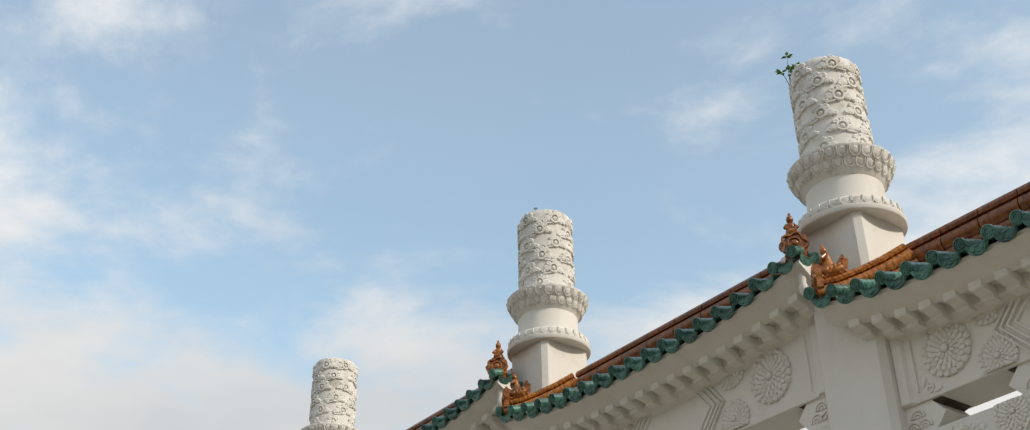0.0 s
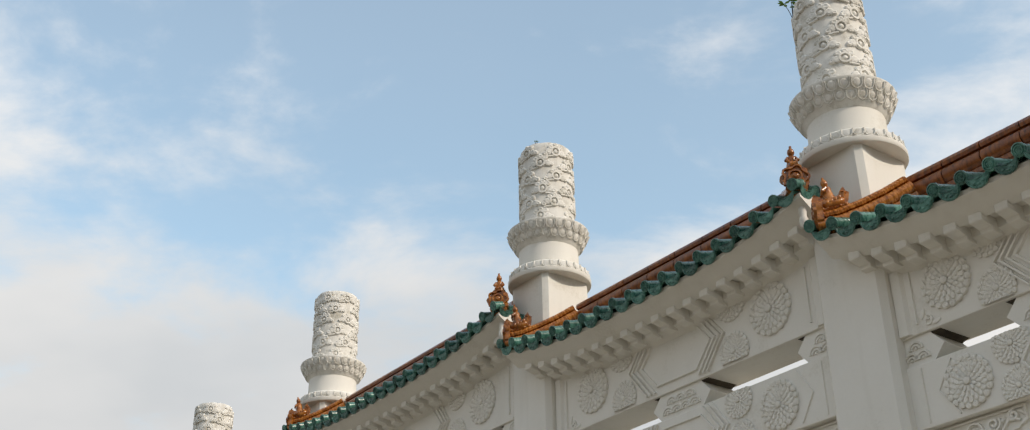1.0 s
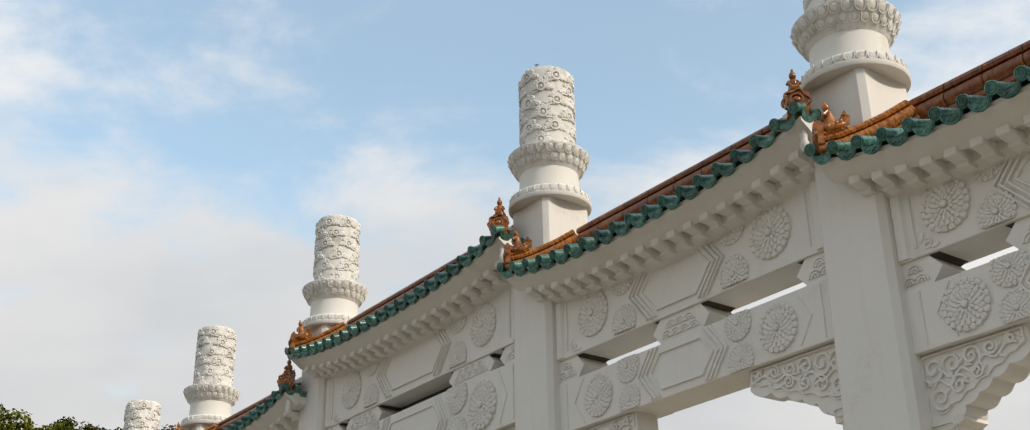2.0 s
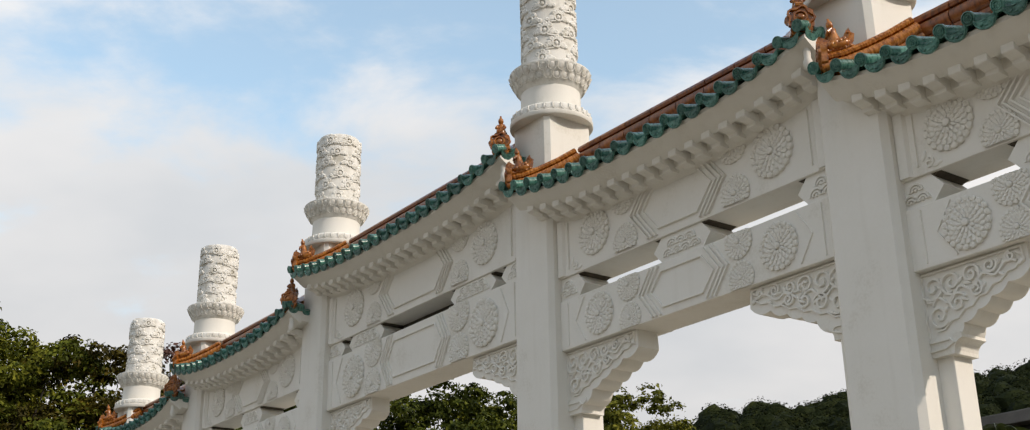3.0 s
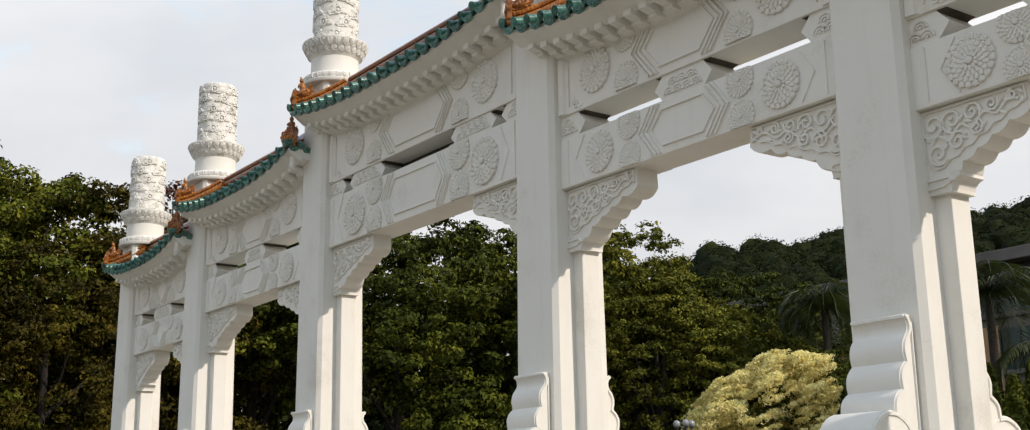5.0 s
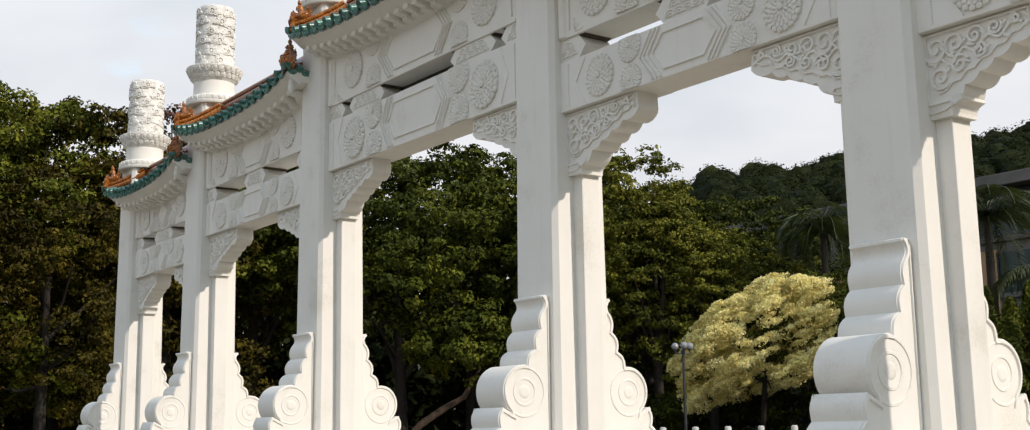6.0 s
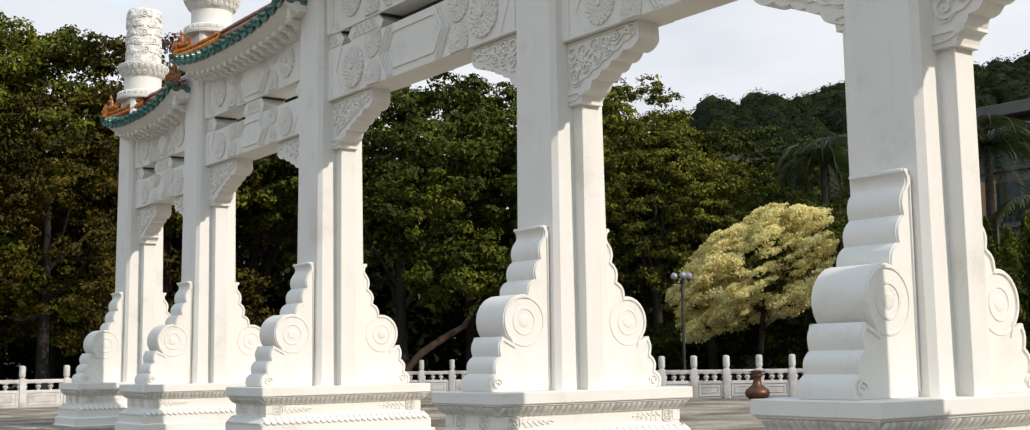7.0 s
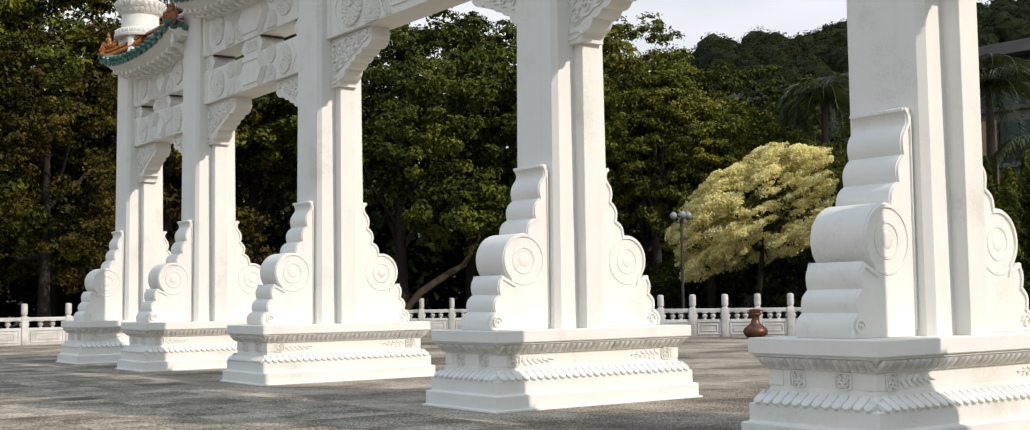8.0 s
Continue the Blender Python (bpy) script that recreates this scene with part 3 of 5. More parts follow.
    for row in range(6):
        for k in range(6):
            part("cloud_relief", CLOUDS[(row * 3 + k + i) % 4], cc, at(0, 0, 0.13 + row * 0.228 + rnd.uniform(-.02, .02), 60 * (k + 0.5 * (row % 2)) + rnd.uniform(-5, 5) + i * 21) @ Matrix.Diagonal((1, 1, rnd.uniform(0.9, 1.1), 1)))
    return p


# --- bays: underside and top of the lower beam, underside of the upper, eave line ---
BAYS = [(5.88, 6.62, 6.97, 8.02), (6.38, 7.16, 7.53, 8.68), (6.84, 7.86, 8.18, 9.40), (6.38, 7.16, 7.53, 8.68), (5.88, 6.62, 6.97, 8.02)]
BEAM_N = 0.32


def flower_mesh(r, lo=-9.0, hi=9.0):
    """A many-petalled round blossom in relief; lo, hi: where an edge of the panel cuts it."""
    bm = bmesh.new()
    # thin scalloped ground
    seg = 80
    rings = []
    for f, y in ((1.0, 0.004), (0.98, -0.05 * r), (0.9, -0.055 * r)):
        rings.append([bm.verts.new((r * f * (0.91 + 0.05 * abs(math.sin(10 * a))) * math.cos(a), y, r * f * (0.91 + 0.05 * abs(math.sin(10 * a))) * math.sin(a))) for a in [2 * math.pi * k / seg for k in range(seg)]])
    for p, q in zip(rings, rings[1:]):
        for k in range(seg):
            bm.faces.new((p[k], p[(k + 1) % seg], q[(k + 1) % seg], q[k]))
    bm.faces.new(rings[-1])
    # rim of round curls, each with a button in it, then rows of long petals with thick tips
    for k in range(20):
        a = 2 * math.pi * (k + 0.5) / 20
        x, z = r * 0.86 * math.cos(a), r * 0.86 * math.sin(a)
        dome(bm, x, z, r * 0.12, r * 0.135, -0.045 * r, r * 0.08, a, 7, 0.5)
        dome(bm, x, z, r * 0.05, r * 0.06, -0.06 * r, r * 0.065, a, 6)
    for R, n, ln, wd, y, h, ph in ((0.64, 20, 0.17, 0.102, 0.05, 0.085, 0.0), (0.46, 16, 0.17, 0.088, 0.065, 0.08, 0.5), (0.28, 12, 0.14, 0.072, 0.08, 0.08, 0.0)):
        for k in range(n):
            a = 2 * math.pi * (k + ph) / n
            dome(bm, r * R * math.cos(a), r * R * math.sin(a), r * ln, r * wd, -y * r, r * h * 0.7, a, 7)
            dome(bm, r * (R + ln * 0.55) * math.cos(a), r * (R + ln * 0.55) * math.sin(a), r * 0.07, r * wd * 0.85, -y * r, r * h * 1.0, a, 5)
    dome(bm, 0, 0, r * 0.15, r * 0.15, -0.08 * r, r * 0.13, 0, 12)
    for z, clear in ((lo, -1), (hi, 1)):
        if abs(z) < 5:
            bmesh.ops.bisect_plane(bm, geom=bm.verts[:] + bm.edges[:] + bm.faces[:], plane_co=(0, 0, z), plane_no=(0, 0, clear), clear_outer=True)
    return mesh("flower_relief", bm, WHITE, 45)


def corner_scroll_mesh():
    """Leaf curl that fills a panel's corner, toward +x and +z."""
    bm = bmesh.new()
    strip(bm, spiral(0.11, 0.09, 0.015, 0.07, 0.4, 1.2, 14), 0.028, 0.004, -0.022)
    dome(bm, 0.05, 0.19, 0.07, 0.03, 0.004, 0.022, 1.2)
    dome(bm, 0.21, 0.05, 0.07, 0.03, 0.004, 0.022, 0.2)
    return mesh("corner_scroll", bm, WHITE, 45)


def cloud_spray_mesh(w, h):
    """Rows of small cloud fans, nested half rings round a button, filling a small block."""
    bm = bmesh.new()
    n = max(2, round(w / 0.2))
    r = min(0.115, w / n * 0.55)
    for row, z in ((0, -h * 0.30), (1, h * 0.06)):
        for k in range(n - row):
            x = -w / 2 + w * (k + 0.5 + 0.5 * row) / n
            for f in (1.0, 0.58):
                strip(bm, [(x + r * f * math.cos(a), z + r * f * math.sin(a)) for a in [math.pi * q / 9 for q in range(10)]], 0.034, 0.004, -0.024)
            dome(bm, x, z + r * 0.12, r * 0.26, r * 0.26, 0.004, 0.028, 0, 8)
    return mesh("leaf_scroll", bm, WHITE, 45)


CORNER = corner_scroll_mesh()
FLOWERS = {}


def flower(r, lo=-9.0, hi=9.0):
    key = (round(r, 3), round(lo, 3), round(hi, 3))
    if key not in FLOWERS:
        FLOWERS[key] = flower_mesh(r, lo, hi)
    return FLOWERS[key]


def panel_lines(c, hw, z0, z1, t):
    """Raised lines on a beam's face: end frame, six-sided cartouche and the double angles beside it."""
    bm = bmesh.new()
    zm, hz = (z0 + z1) / 2, (z1 - z0) / 2
    dx = 0.30
    for j, (o, wd) in enumerate(((0.0, 0.022), (0.10, 0.026), (0.19, 0.026), (0.27, 0.02))):
        f = 0.74 if j == 0 else 1.0
        for sgn in (-1, 1):
            top = [(c + sgn * (t + o - 0.06), zm + hz * f), (c + sgn * (t + o + dx), zm), (c + sgn * (t + o - 0.06), zm - hz * f)]
            if j == 0:
                continue
            strip(bm, top, wd * 1.5, 0.003, -0.045)
    hexa = [(c - t, zm + hz * 0.78), (c + t, zm + hz * 0.78), (c + t + dx, zm), (c + t, zm - hz * 0.78), (c - t, zm - hz * 0.78), (c - t - dx, zm)]
    strip(bm, hexa, 0.036, 0.003, -0.035, True)
    for sgn in (-1, 1):
        strip(bm, [(c + sgn * (hw - 0.10), z0 - 0.03), (c + sgn * (hw - 0.10), z1)], 0.20, 0.003, -0.035)
        strip(bm, [(c + sgn * (hw - 0.28), z0 + 0.06), (c + sgn * (hw - 0.28), z1 - 0.06)], 0.03, 0.003, -0.026)
    return mesh("panel_lines", bm, WHITE, 40)


def lower_lines(c, hw, z0, z1, t):
    bm = bmesh.new()
    zm, hz = (z0 + z1) / 2, (z1 - z0) / 2
    dx = 0.22
    for o in (0.10, 0.19, 0.27):
        for sgn in (-1, 1):
            strip(bm, [(c + sgn * (t + o - 0.05), zm + hz), (c + sgn * (t + o + dx), zm), (c + sgn * (t + o - 0.05), zm - hz)], 0.036, 0.003, -0.036)
    strip(bm, [(c - t, zm + hz * 0.72), (c + t, zm + hz * 0.72), (c + t + dx, zm), (c + t, zm - hz * 0.72), (c - t, zm - hz * 0.72), (c - t - dx, zm)], 0.032, 0.003, -0.03, True)
    for sgn in (-1, 1):
        # pointed end frame
        strip(bm, [(c + sgn * (hw - 0.62), z1 - 0.02), (c + sgn * (hw - 0.40), zm), (c + sgn * (hw - 0.62), z0 + 0.02)], 0.024, 0.003, -0.018)
        strip(bm, [(c + sgn * (hw - 0.22), z0 + 0.02), (c + sgn * (hw - 0.22), z1 - 0.02)], 0.024, 0.003, -0.018)
    return mesh("panel_lines", bm, WHITE, 40)


def both_faces(name, data, parent, x, z, n, w):
    """A relief on the front face and, mirrored by a half turn, on the back."""
    part(name, data, parent, pose(x, -n, z))
    part(name, data, parent, pose(w - x, n, z, 0, 0, 180))


def make_beams(i):
    x1, x0 = PILLARS[i], PILLARS[i + 1]
    w = x1 - x0
    c, hw = w / 2, w / 2 - 0.47
    lo0, lo1, up0, eave = BAYS[i]
    up1 = eave - 0.20
    dw = (w - 6.41) / 2
    t0, big_x, small_x = max(0.08, 0.40 + 0.5 * dw), 1.82 + 0.76 * dw, 1.10 + 0.62 * dw
    g = GATE @ at(x0)
    up = thing("carved_beam", g, "white upper archway beam carved with round blossoms", "beam", "upper beams")
    bm = bmesh.new()
    box(bm, c - hw, c + hw, -BEAM_N, BEAM_N, up0, up1, 0.012)
    part("beam_body", mesh("beam_body", bm, WHITE), up)
    ln = panel_lines(c, hw, up0 + 0.05, up1 - 0.02, t0)
    both_faces("panel_lines", ln, up, 0, 0, BEAM_N, w)
    hr = (eave - up0) / 1.15
    zc = up0 + 0.53 * hr
    big = flower(0.375 * hr)
    for sgn in (-1, 1):
        both_faces("flower_relief", big, up, c + sgn * big_x, zc, BEAM_N, w)
        both_faces("flower_relief", flower(0.29 * hr, -9, 0.12), up, c + sgn * (small_x + 0.03), up0 + 0.88 * hr, BEAM_N, w)
        both_faces("flower_relief", flower(0.28 * hr, -0.14), up, c + sgn * (small_x + 0.02), up0 + 0.18 * hr, BEAM_N, w)
    both_faces("corner_scroll", CORNER, up, c - hw + 0.32, up0 + 0.02, BEAM_N, w)
    # lower beam
    low = thing("carved_beam", g, "white lower archway beam carved with round blossoms", "beam", "lower beams")
    bm = bmesh.new()
    box(bm, c - hw, c + hw, -BEAM_N, BEAM_N, lo0, lo1, 0.012)
    part("beam_body", mesh("beam_body", bm, WHITE), low)
    ln = lower_lines(c, hw, lo0 + 0.03, lo1 - 0.03, t0)
    both_faces("panel_lines", ln, low, 0, 0, BEAM_N, w)
    hl = lo1 - lo0
    for sgn in (-1, 1):
        both_faces("flower_relief", flower(0.43 * hl), low, c + sgn * (big_x - 0.04), lo0 + 0.49 * hl, BEAM_N, w)
        both_faces("flower_relief", flower(0.33 * hl, -9, 0.17 * hl), low, c + sgn * small_x, lo0 + 0.83 * hl, BEAM_N, w)
        both_faces("flower_relief", flower(0.31 * hl, -0.18 * hl), low, c + sgn * small_x, lo0 + 0.19 * hl, BEAM_N, w)
    # carved blocks that hold the two beams apart
    gap = up0 - lo1
    if i == 2:
        spans = [(0.45, 0.95), (1.45, 2.5), (w - 2.5, w - 1.45), (w - 0.95, w - 0.45)]
    elif i in (1, 3):
        spans = [(0.45, 0.90), (c - 0.40, c + 0.40), (w - 0.90, w - 0.45)]
    else:
        spans = [(0.45, 0.85), (c - 0.5, c + 0.5), (w - 0.85, w - 0.45)]
    for a, b in spans:
        bm = bmesh.new()
        zm = (lo1 + up0) / 2
        pts = [(a, lo1 - 0.01), (b, lo1 - 0.01), (b + (0.17 if b < w - 0.6 else 0), zm), (b, up0 + 0.01), (a, up0 + 0.01), (a - (0.17 if a > 0.6 else 0), zm)]
        prism(bm, pts, -BEAM_N + 0.04, BEAM_N - 0.04)
        blk = part("spacer_block", mesh("spacer_block", bm, WHITE), low)
        # soot plus painted shade in the narrow angle over the block's pointed end
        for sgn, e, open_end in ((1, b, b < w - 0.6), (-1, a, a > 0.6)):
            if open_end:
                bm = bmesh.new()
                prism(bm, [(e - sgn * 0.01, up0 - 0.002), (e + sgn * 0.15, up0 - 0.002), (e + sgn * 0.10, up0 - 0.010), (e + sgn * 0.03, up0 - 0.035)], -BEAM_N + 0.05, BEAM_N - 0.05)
                part("soot", mesh("soot", bm, SOOT_AND_SHADE), blk, None, "dark wedge of soot and painted shade")
        sp = cloud_spray_mesh(b - a - 0.08, gap)
        part("leaf_scroll", sp, blk, pose((a + b) / 2, -BEAM_N + 0.04, zm))
        part("leaf_scroll", sp, blk, pose((a + b) / 2, BEAM_N - 0.04, zm, 0, 0, 180))
    # dark filling added at the back to dim the middle gap
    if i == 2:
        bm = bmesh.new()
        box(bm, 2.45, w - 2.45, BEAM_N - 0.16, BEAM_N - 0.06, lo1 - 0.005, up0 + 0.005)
        part("core", mesh("core", bm, SOOT_AND_SHADE), low, None, "dark filling added behind the open gap for its shade")
    # brackets in the corners below
    L, H = min(1.62, 0.27 * w), 0.86
    for sgn, xs in ((1, 0.47), (-1, w - 0.47)):
        br = thing("carved_bracket", g @ pose(xs, 0, lo0, 0, 0, 0 if sgn == 1 else 180), "white scalloped corner bracket carved with scrolls", "bracket", "corner brackets")
        part("bracket_body", bracket_mesh(L, H), br)
        rel = bracket_relief(L, H)
        part("scroll_relief", rel, br, at(0, -0.20))
        part("scroll_relief", mirrored(rel), br, pose(0, 0.20, 0, 0, 0, 180) @ Matrix.Diagonal((1, 1, 1, 1)))
        bm = bmesh.new()
        prism(bm, [(0.0, -H + 0.10), (0.44, -H + 0.10), (0.45, -H + 0.04)] + arc((0.45, -H + 0.04), (0.33, -H - 0.12), -0.22, 6)[1:] + [(0.0, -H - 0.12)], -0.215, 0.215)
        for sy in (-1, 1):
            strip(bm, [(0.04, -H + 0.045), (0.30, -H + 0.045), (0.34, -H - 0.0), (0.24, -H - 0.045), (0.04, -H - 0.055)], 0.03, sy * 0.211, sy * 0.24)
        part("foot_block", mesh("foot_block", bm, WHITE), br)


def bracket_mesh(L, H):
    """Plate whose lower edge steps up in scallops toward its free end."""
    bm = bmesh.new()
    pts = [(0.0, 0.01), (L, 0.01), (L + 0.02, -0.30 * H)]
    xs = [L + 0.02, L * 0.80, L * 0.64, L * 0.50, L * 0.36, L * 0.24]
    zs = [-0.30 * H, -0.42 * H, -0.54 * H, -0.66 * H, -0.78 * H, -H]
    pts[-1] = (xs[0], zs[0])
    for a, b, c, d in zip(xs, zs, xs[1:], zs[1:]):
        pts += arc((a, b), (c, d), 0.17, 5)[1:]
    pts += [(0.0, -H)]
    prism(bm, pts, -0.20, 0.20)
    return mesh("bracket_body", bm, WHITE, 35)


def bracket_relief(L, H):
    """Dense scrollwork: a border, a waving stem, curls on either side of it and leaves between them."""
    bm = bmesh.new()
    edge = lambda x: -H * (0.92 - 0.66 * min(1.0, max(0.0, (x - 0.16) / (L - 0.16))))
    strip(bm, [(0.035, -0.035), (L - 0.05, -0.035), (L - 0.04, edge(L) + 0.03)], 0.03, 0.004, -0.03)
    strip(bm, [(0.035, -0.035), (0.035, -0.90 * H)], 0.03, 0.004, -0.03)
    strip(bm, [(L - 0.06 - (L - 0.22) * k / 12, edge(L - 0.06 - (L - 0.22) * k / 12) + 0.07 + 0.018 * math.cos(k * math.pi)) for k in range(13)], 0.026, 0.004, -0.026)
    stem = []
    for k in range(25):
        x = 0.14 + (L - 0.26) * k / 24
        stem.append((x, edge(x) * 0.52 + 0.07 * math.sin(k * 0.95) * (1 - 0.5 * k / 24)))
    strip(bm, stem, 0.036, 0.004, -0.034)
    n = max(4, round((L - 0.2) / 0.22))
    for k in range(n):
        x = 0.17 + (L - 0.36) * k / (n - 1)
        room = -edge(x) - 0.08
        sg = 1 if k % 2 else -1
        r = min(0.155, room * 0.25)
        strip(bm, spiral(x, -0.05 - r, 0.018, r, 0.6 + k, 1.5 * sg, 20), 0.036, 0.004, -0.04)
        if room > 0.40:
            r2 = min(0.14, room * 0.2)
            strip(bm, spiral(x + 0.04, edge(x) + 0.11 + r2, 0.018, r2, 2.5 + k, -1.5 * sg, 20), 0.034, 0.004, -0.038)
        for dx, f, a in ((0.10, 0.30, 0.7), (0.12, 0.62, -0.6), (-0.06, 0.46, 0.2)):
            dome(bm, x + dx, edge(x) * f, 0.058, 0.024, 0.004, 0.036, a * sg, 8)
    return mesh("scroll_relief", bm, WHITE, 45)


def mirrored(me):
    """The relief for the back face, seen from behind."""
    bm = bmesh.new()
    bm.from_mesh(me)
    for v in bm.verts:
        v.co.x = -v.co.x
    return mesh("scroll_relief", bm, WHITE, 45)


# --- tiled roofs ---
ROOF_N = 1.0
RISE = 0.62


def eave_lift(x, w):
    return 0.33 * (abs(x - w / 2) / (w / 2)) ** 2.8


def roof_z(x, n, w, eave):
    d = max(0.0, min(ROOF_N - abs(n), x, w - x))
    t = min(1.0, d / ROOF_N)
    return eave + 0.03 + eave_lift(x, w) * (1 - t) ** 1.5 + RISE * (0.75 * t + 0.25 * t * t)


def tile_meshes():
    # round cover tile with a patterned end disc, lying down the slope, end toward -y
    bm = bmesh.new()
    L, r, seg = 0.62, 0.074, 14
    rings = []
    for y, rr in ((L, r * 0.95), (0.02, r * 0.95), (0.018, r * 1.10), (-0.012, r * 1.10), (-0.016, r * 0.94), (-0.004, r * 0.90), (-0.004, r * 0.74), (-0.016, r * 0.70), (-0.016, r * 0.56), (-0.006, r * 0.52)):
        rings.append([bm.verts.new((rr * math.cos(2 * math.pi * k / seg), y, rr * math.sin(2 * math.pi * k / seg))) for k in range(seg)])
    for a, b in zip(rings, rings[1:]):
        for k in range(seg):
            bm.faces.new((a[k], a[(k + 1) % seg], b[(k + 1) % seg], b[k]))
    bm.faces.new(rings[-1])
    bm.faces.new(rings[0])
    for k in range(5):
        a = 2 * math.pi * k / 5
        dome(bm, 0.26 * r * math.cos(a), 0.26 * r * math.sin(a), r * 0.16, r * 0.12, -0.004, 0.012, a, 6)
    roll = mesh("cover_tile", bm, GREEN, 35)
    # drip tile: a pointed apron with a raised border, between the cover tiles
    bm = bmesh.new()
    out = [(-0.125, 0.035), (-0.112, -0.03), (-0.085, -0.080), (-0.045, -0.112), (0.0, -0.124), (0.045, -0.112), (0.085, -0.080), (0.112, -0.03), (0.125, 0.035), (0.06, -0.005), (0.0, -0.015), (-0.06, -0.005)]
    prism(bm, out, -0.012, 0.010)
    strip(bm, [(x * 0.86, z * 0.86 - 0.004) for x, z in out[:9]], 0.018, -0.010, -0.024)
    for x, z, a in ((0, -0.07, 0), (-0.045, -0.05, 0.8), (0.045, -0.05, -0.8), (0, -0.105, 0)):
        dome(bm, x, z, 0.022, 0.014, -0.010, 0.014, a, 6)
    # pan behind it, running up the slope
    prism(bm, [(-0.125, 0.04), (-0.06, 0.0), (0.06, 0.0), (0.125, 0.04), (0.12, 0.05), (0.055, 0.012), (-0.055, 0.012), (-0.12, 0.05)], 0.0, 0.6)
    drip = mesh("drip_tile", bm, GREEN, 35)
    # ridge: bed course, ledge and half-round cap, along x
    bm = bmesh.new()
    pr = [(-0.085, 0.0), (-0.085, 0.045), (-0.07, 0.055)]
    pr += [(-0.065 - 0.078 * math.cos(a), 0.132 + 0.078 * math.sin(a)) for a in [radians(-85 + 170 * k / 7) for k in range(8)]]
    pr += [(-0.055, 0.222), (-0.098, 0.228), (-0.108, 0.262), (-0.088, 0.298), (-0.05, 0.322)]
    pr += [(-a, b) for a, b in reversed(pr)]
    prism(bm, pr, -0.5, 0.474, "x")
    hip = mesh("hip_tile", bm.copy(), ORANGE, 35)
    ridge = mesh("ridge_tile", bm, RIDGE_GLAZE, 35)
    # scalloped plate at the foot of a hip, facing -x
    bm = bmesh.new()
    out = [(0.16 * (1 + 0.16 * math.cos(5 * a)) * math.cos(a), 0.15 + 0.17 * (1 + 0.14 * math.cos(5 * a)) * math.sin(a)) for a in [2 * math.pi * k / 30 for k in range(30)]]
    prism(bm, out, -0.02, 0.06, "x")
    bm2 = [(p[0] * 0.72, 0.15 + (p[1] - 0.15) * 0.72) for p in out]
    prism(bm, bm2, -0.030, -0.018, "x")
    ribs = bmesh.new()
    strip(ribs, [(p[0] * 0.88, 0.15 + (p[1] - 0.15) * 0.88) for p in out], 0.034, -0.018, -0.055, True)
    strip(ribs, [(0.075 * math.cos(a), 0.16 + 0.075 * math.sin(a)) for a in [2 * math.pi * k / 14 for k in range(14)]], 0.026, -0.026, -0.06, True)
    dome(ribs, 0, 0.16, 0.045, 0.045, -0.026, 0.045, 0, 10)
    for k in range(4):
        dome(ribs, 0.055 * (-1) ** k, 0.05 + 0.012 * k, 0.028, 0.02, -0.026, 0.03, 0.7 * (-1) ** k, 7)
    turned = bpy.data.meshes.new("ribs")
    bmesh.ops.rotate(ribs, cent=(0, 0, 0), matrix=Matrix.Rotation(radians(-90), 3, "Z"), verts=ribs.verts)
    ribs.to_mesh(turned)
    ribs.free()
    bm.from_mesh(turned)
    bpy.data.meshes.remove(turned)
    plate = mesh("hip_plate", bm, ORANGE, 35)
    return roll, drip, ridge, hip, plate


ROLL, DRIP, RIDGE, HIP, PLATE = tile_meshes()


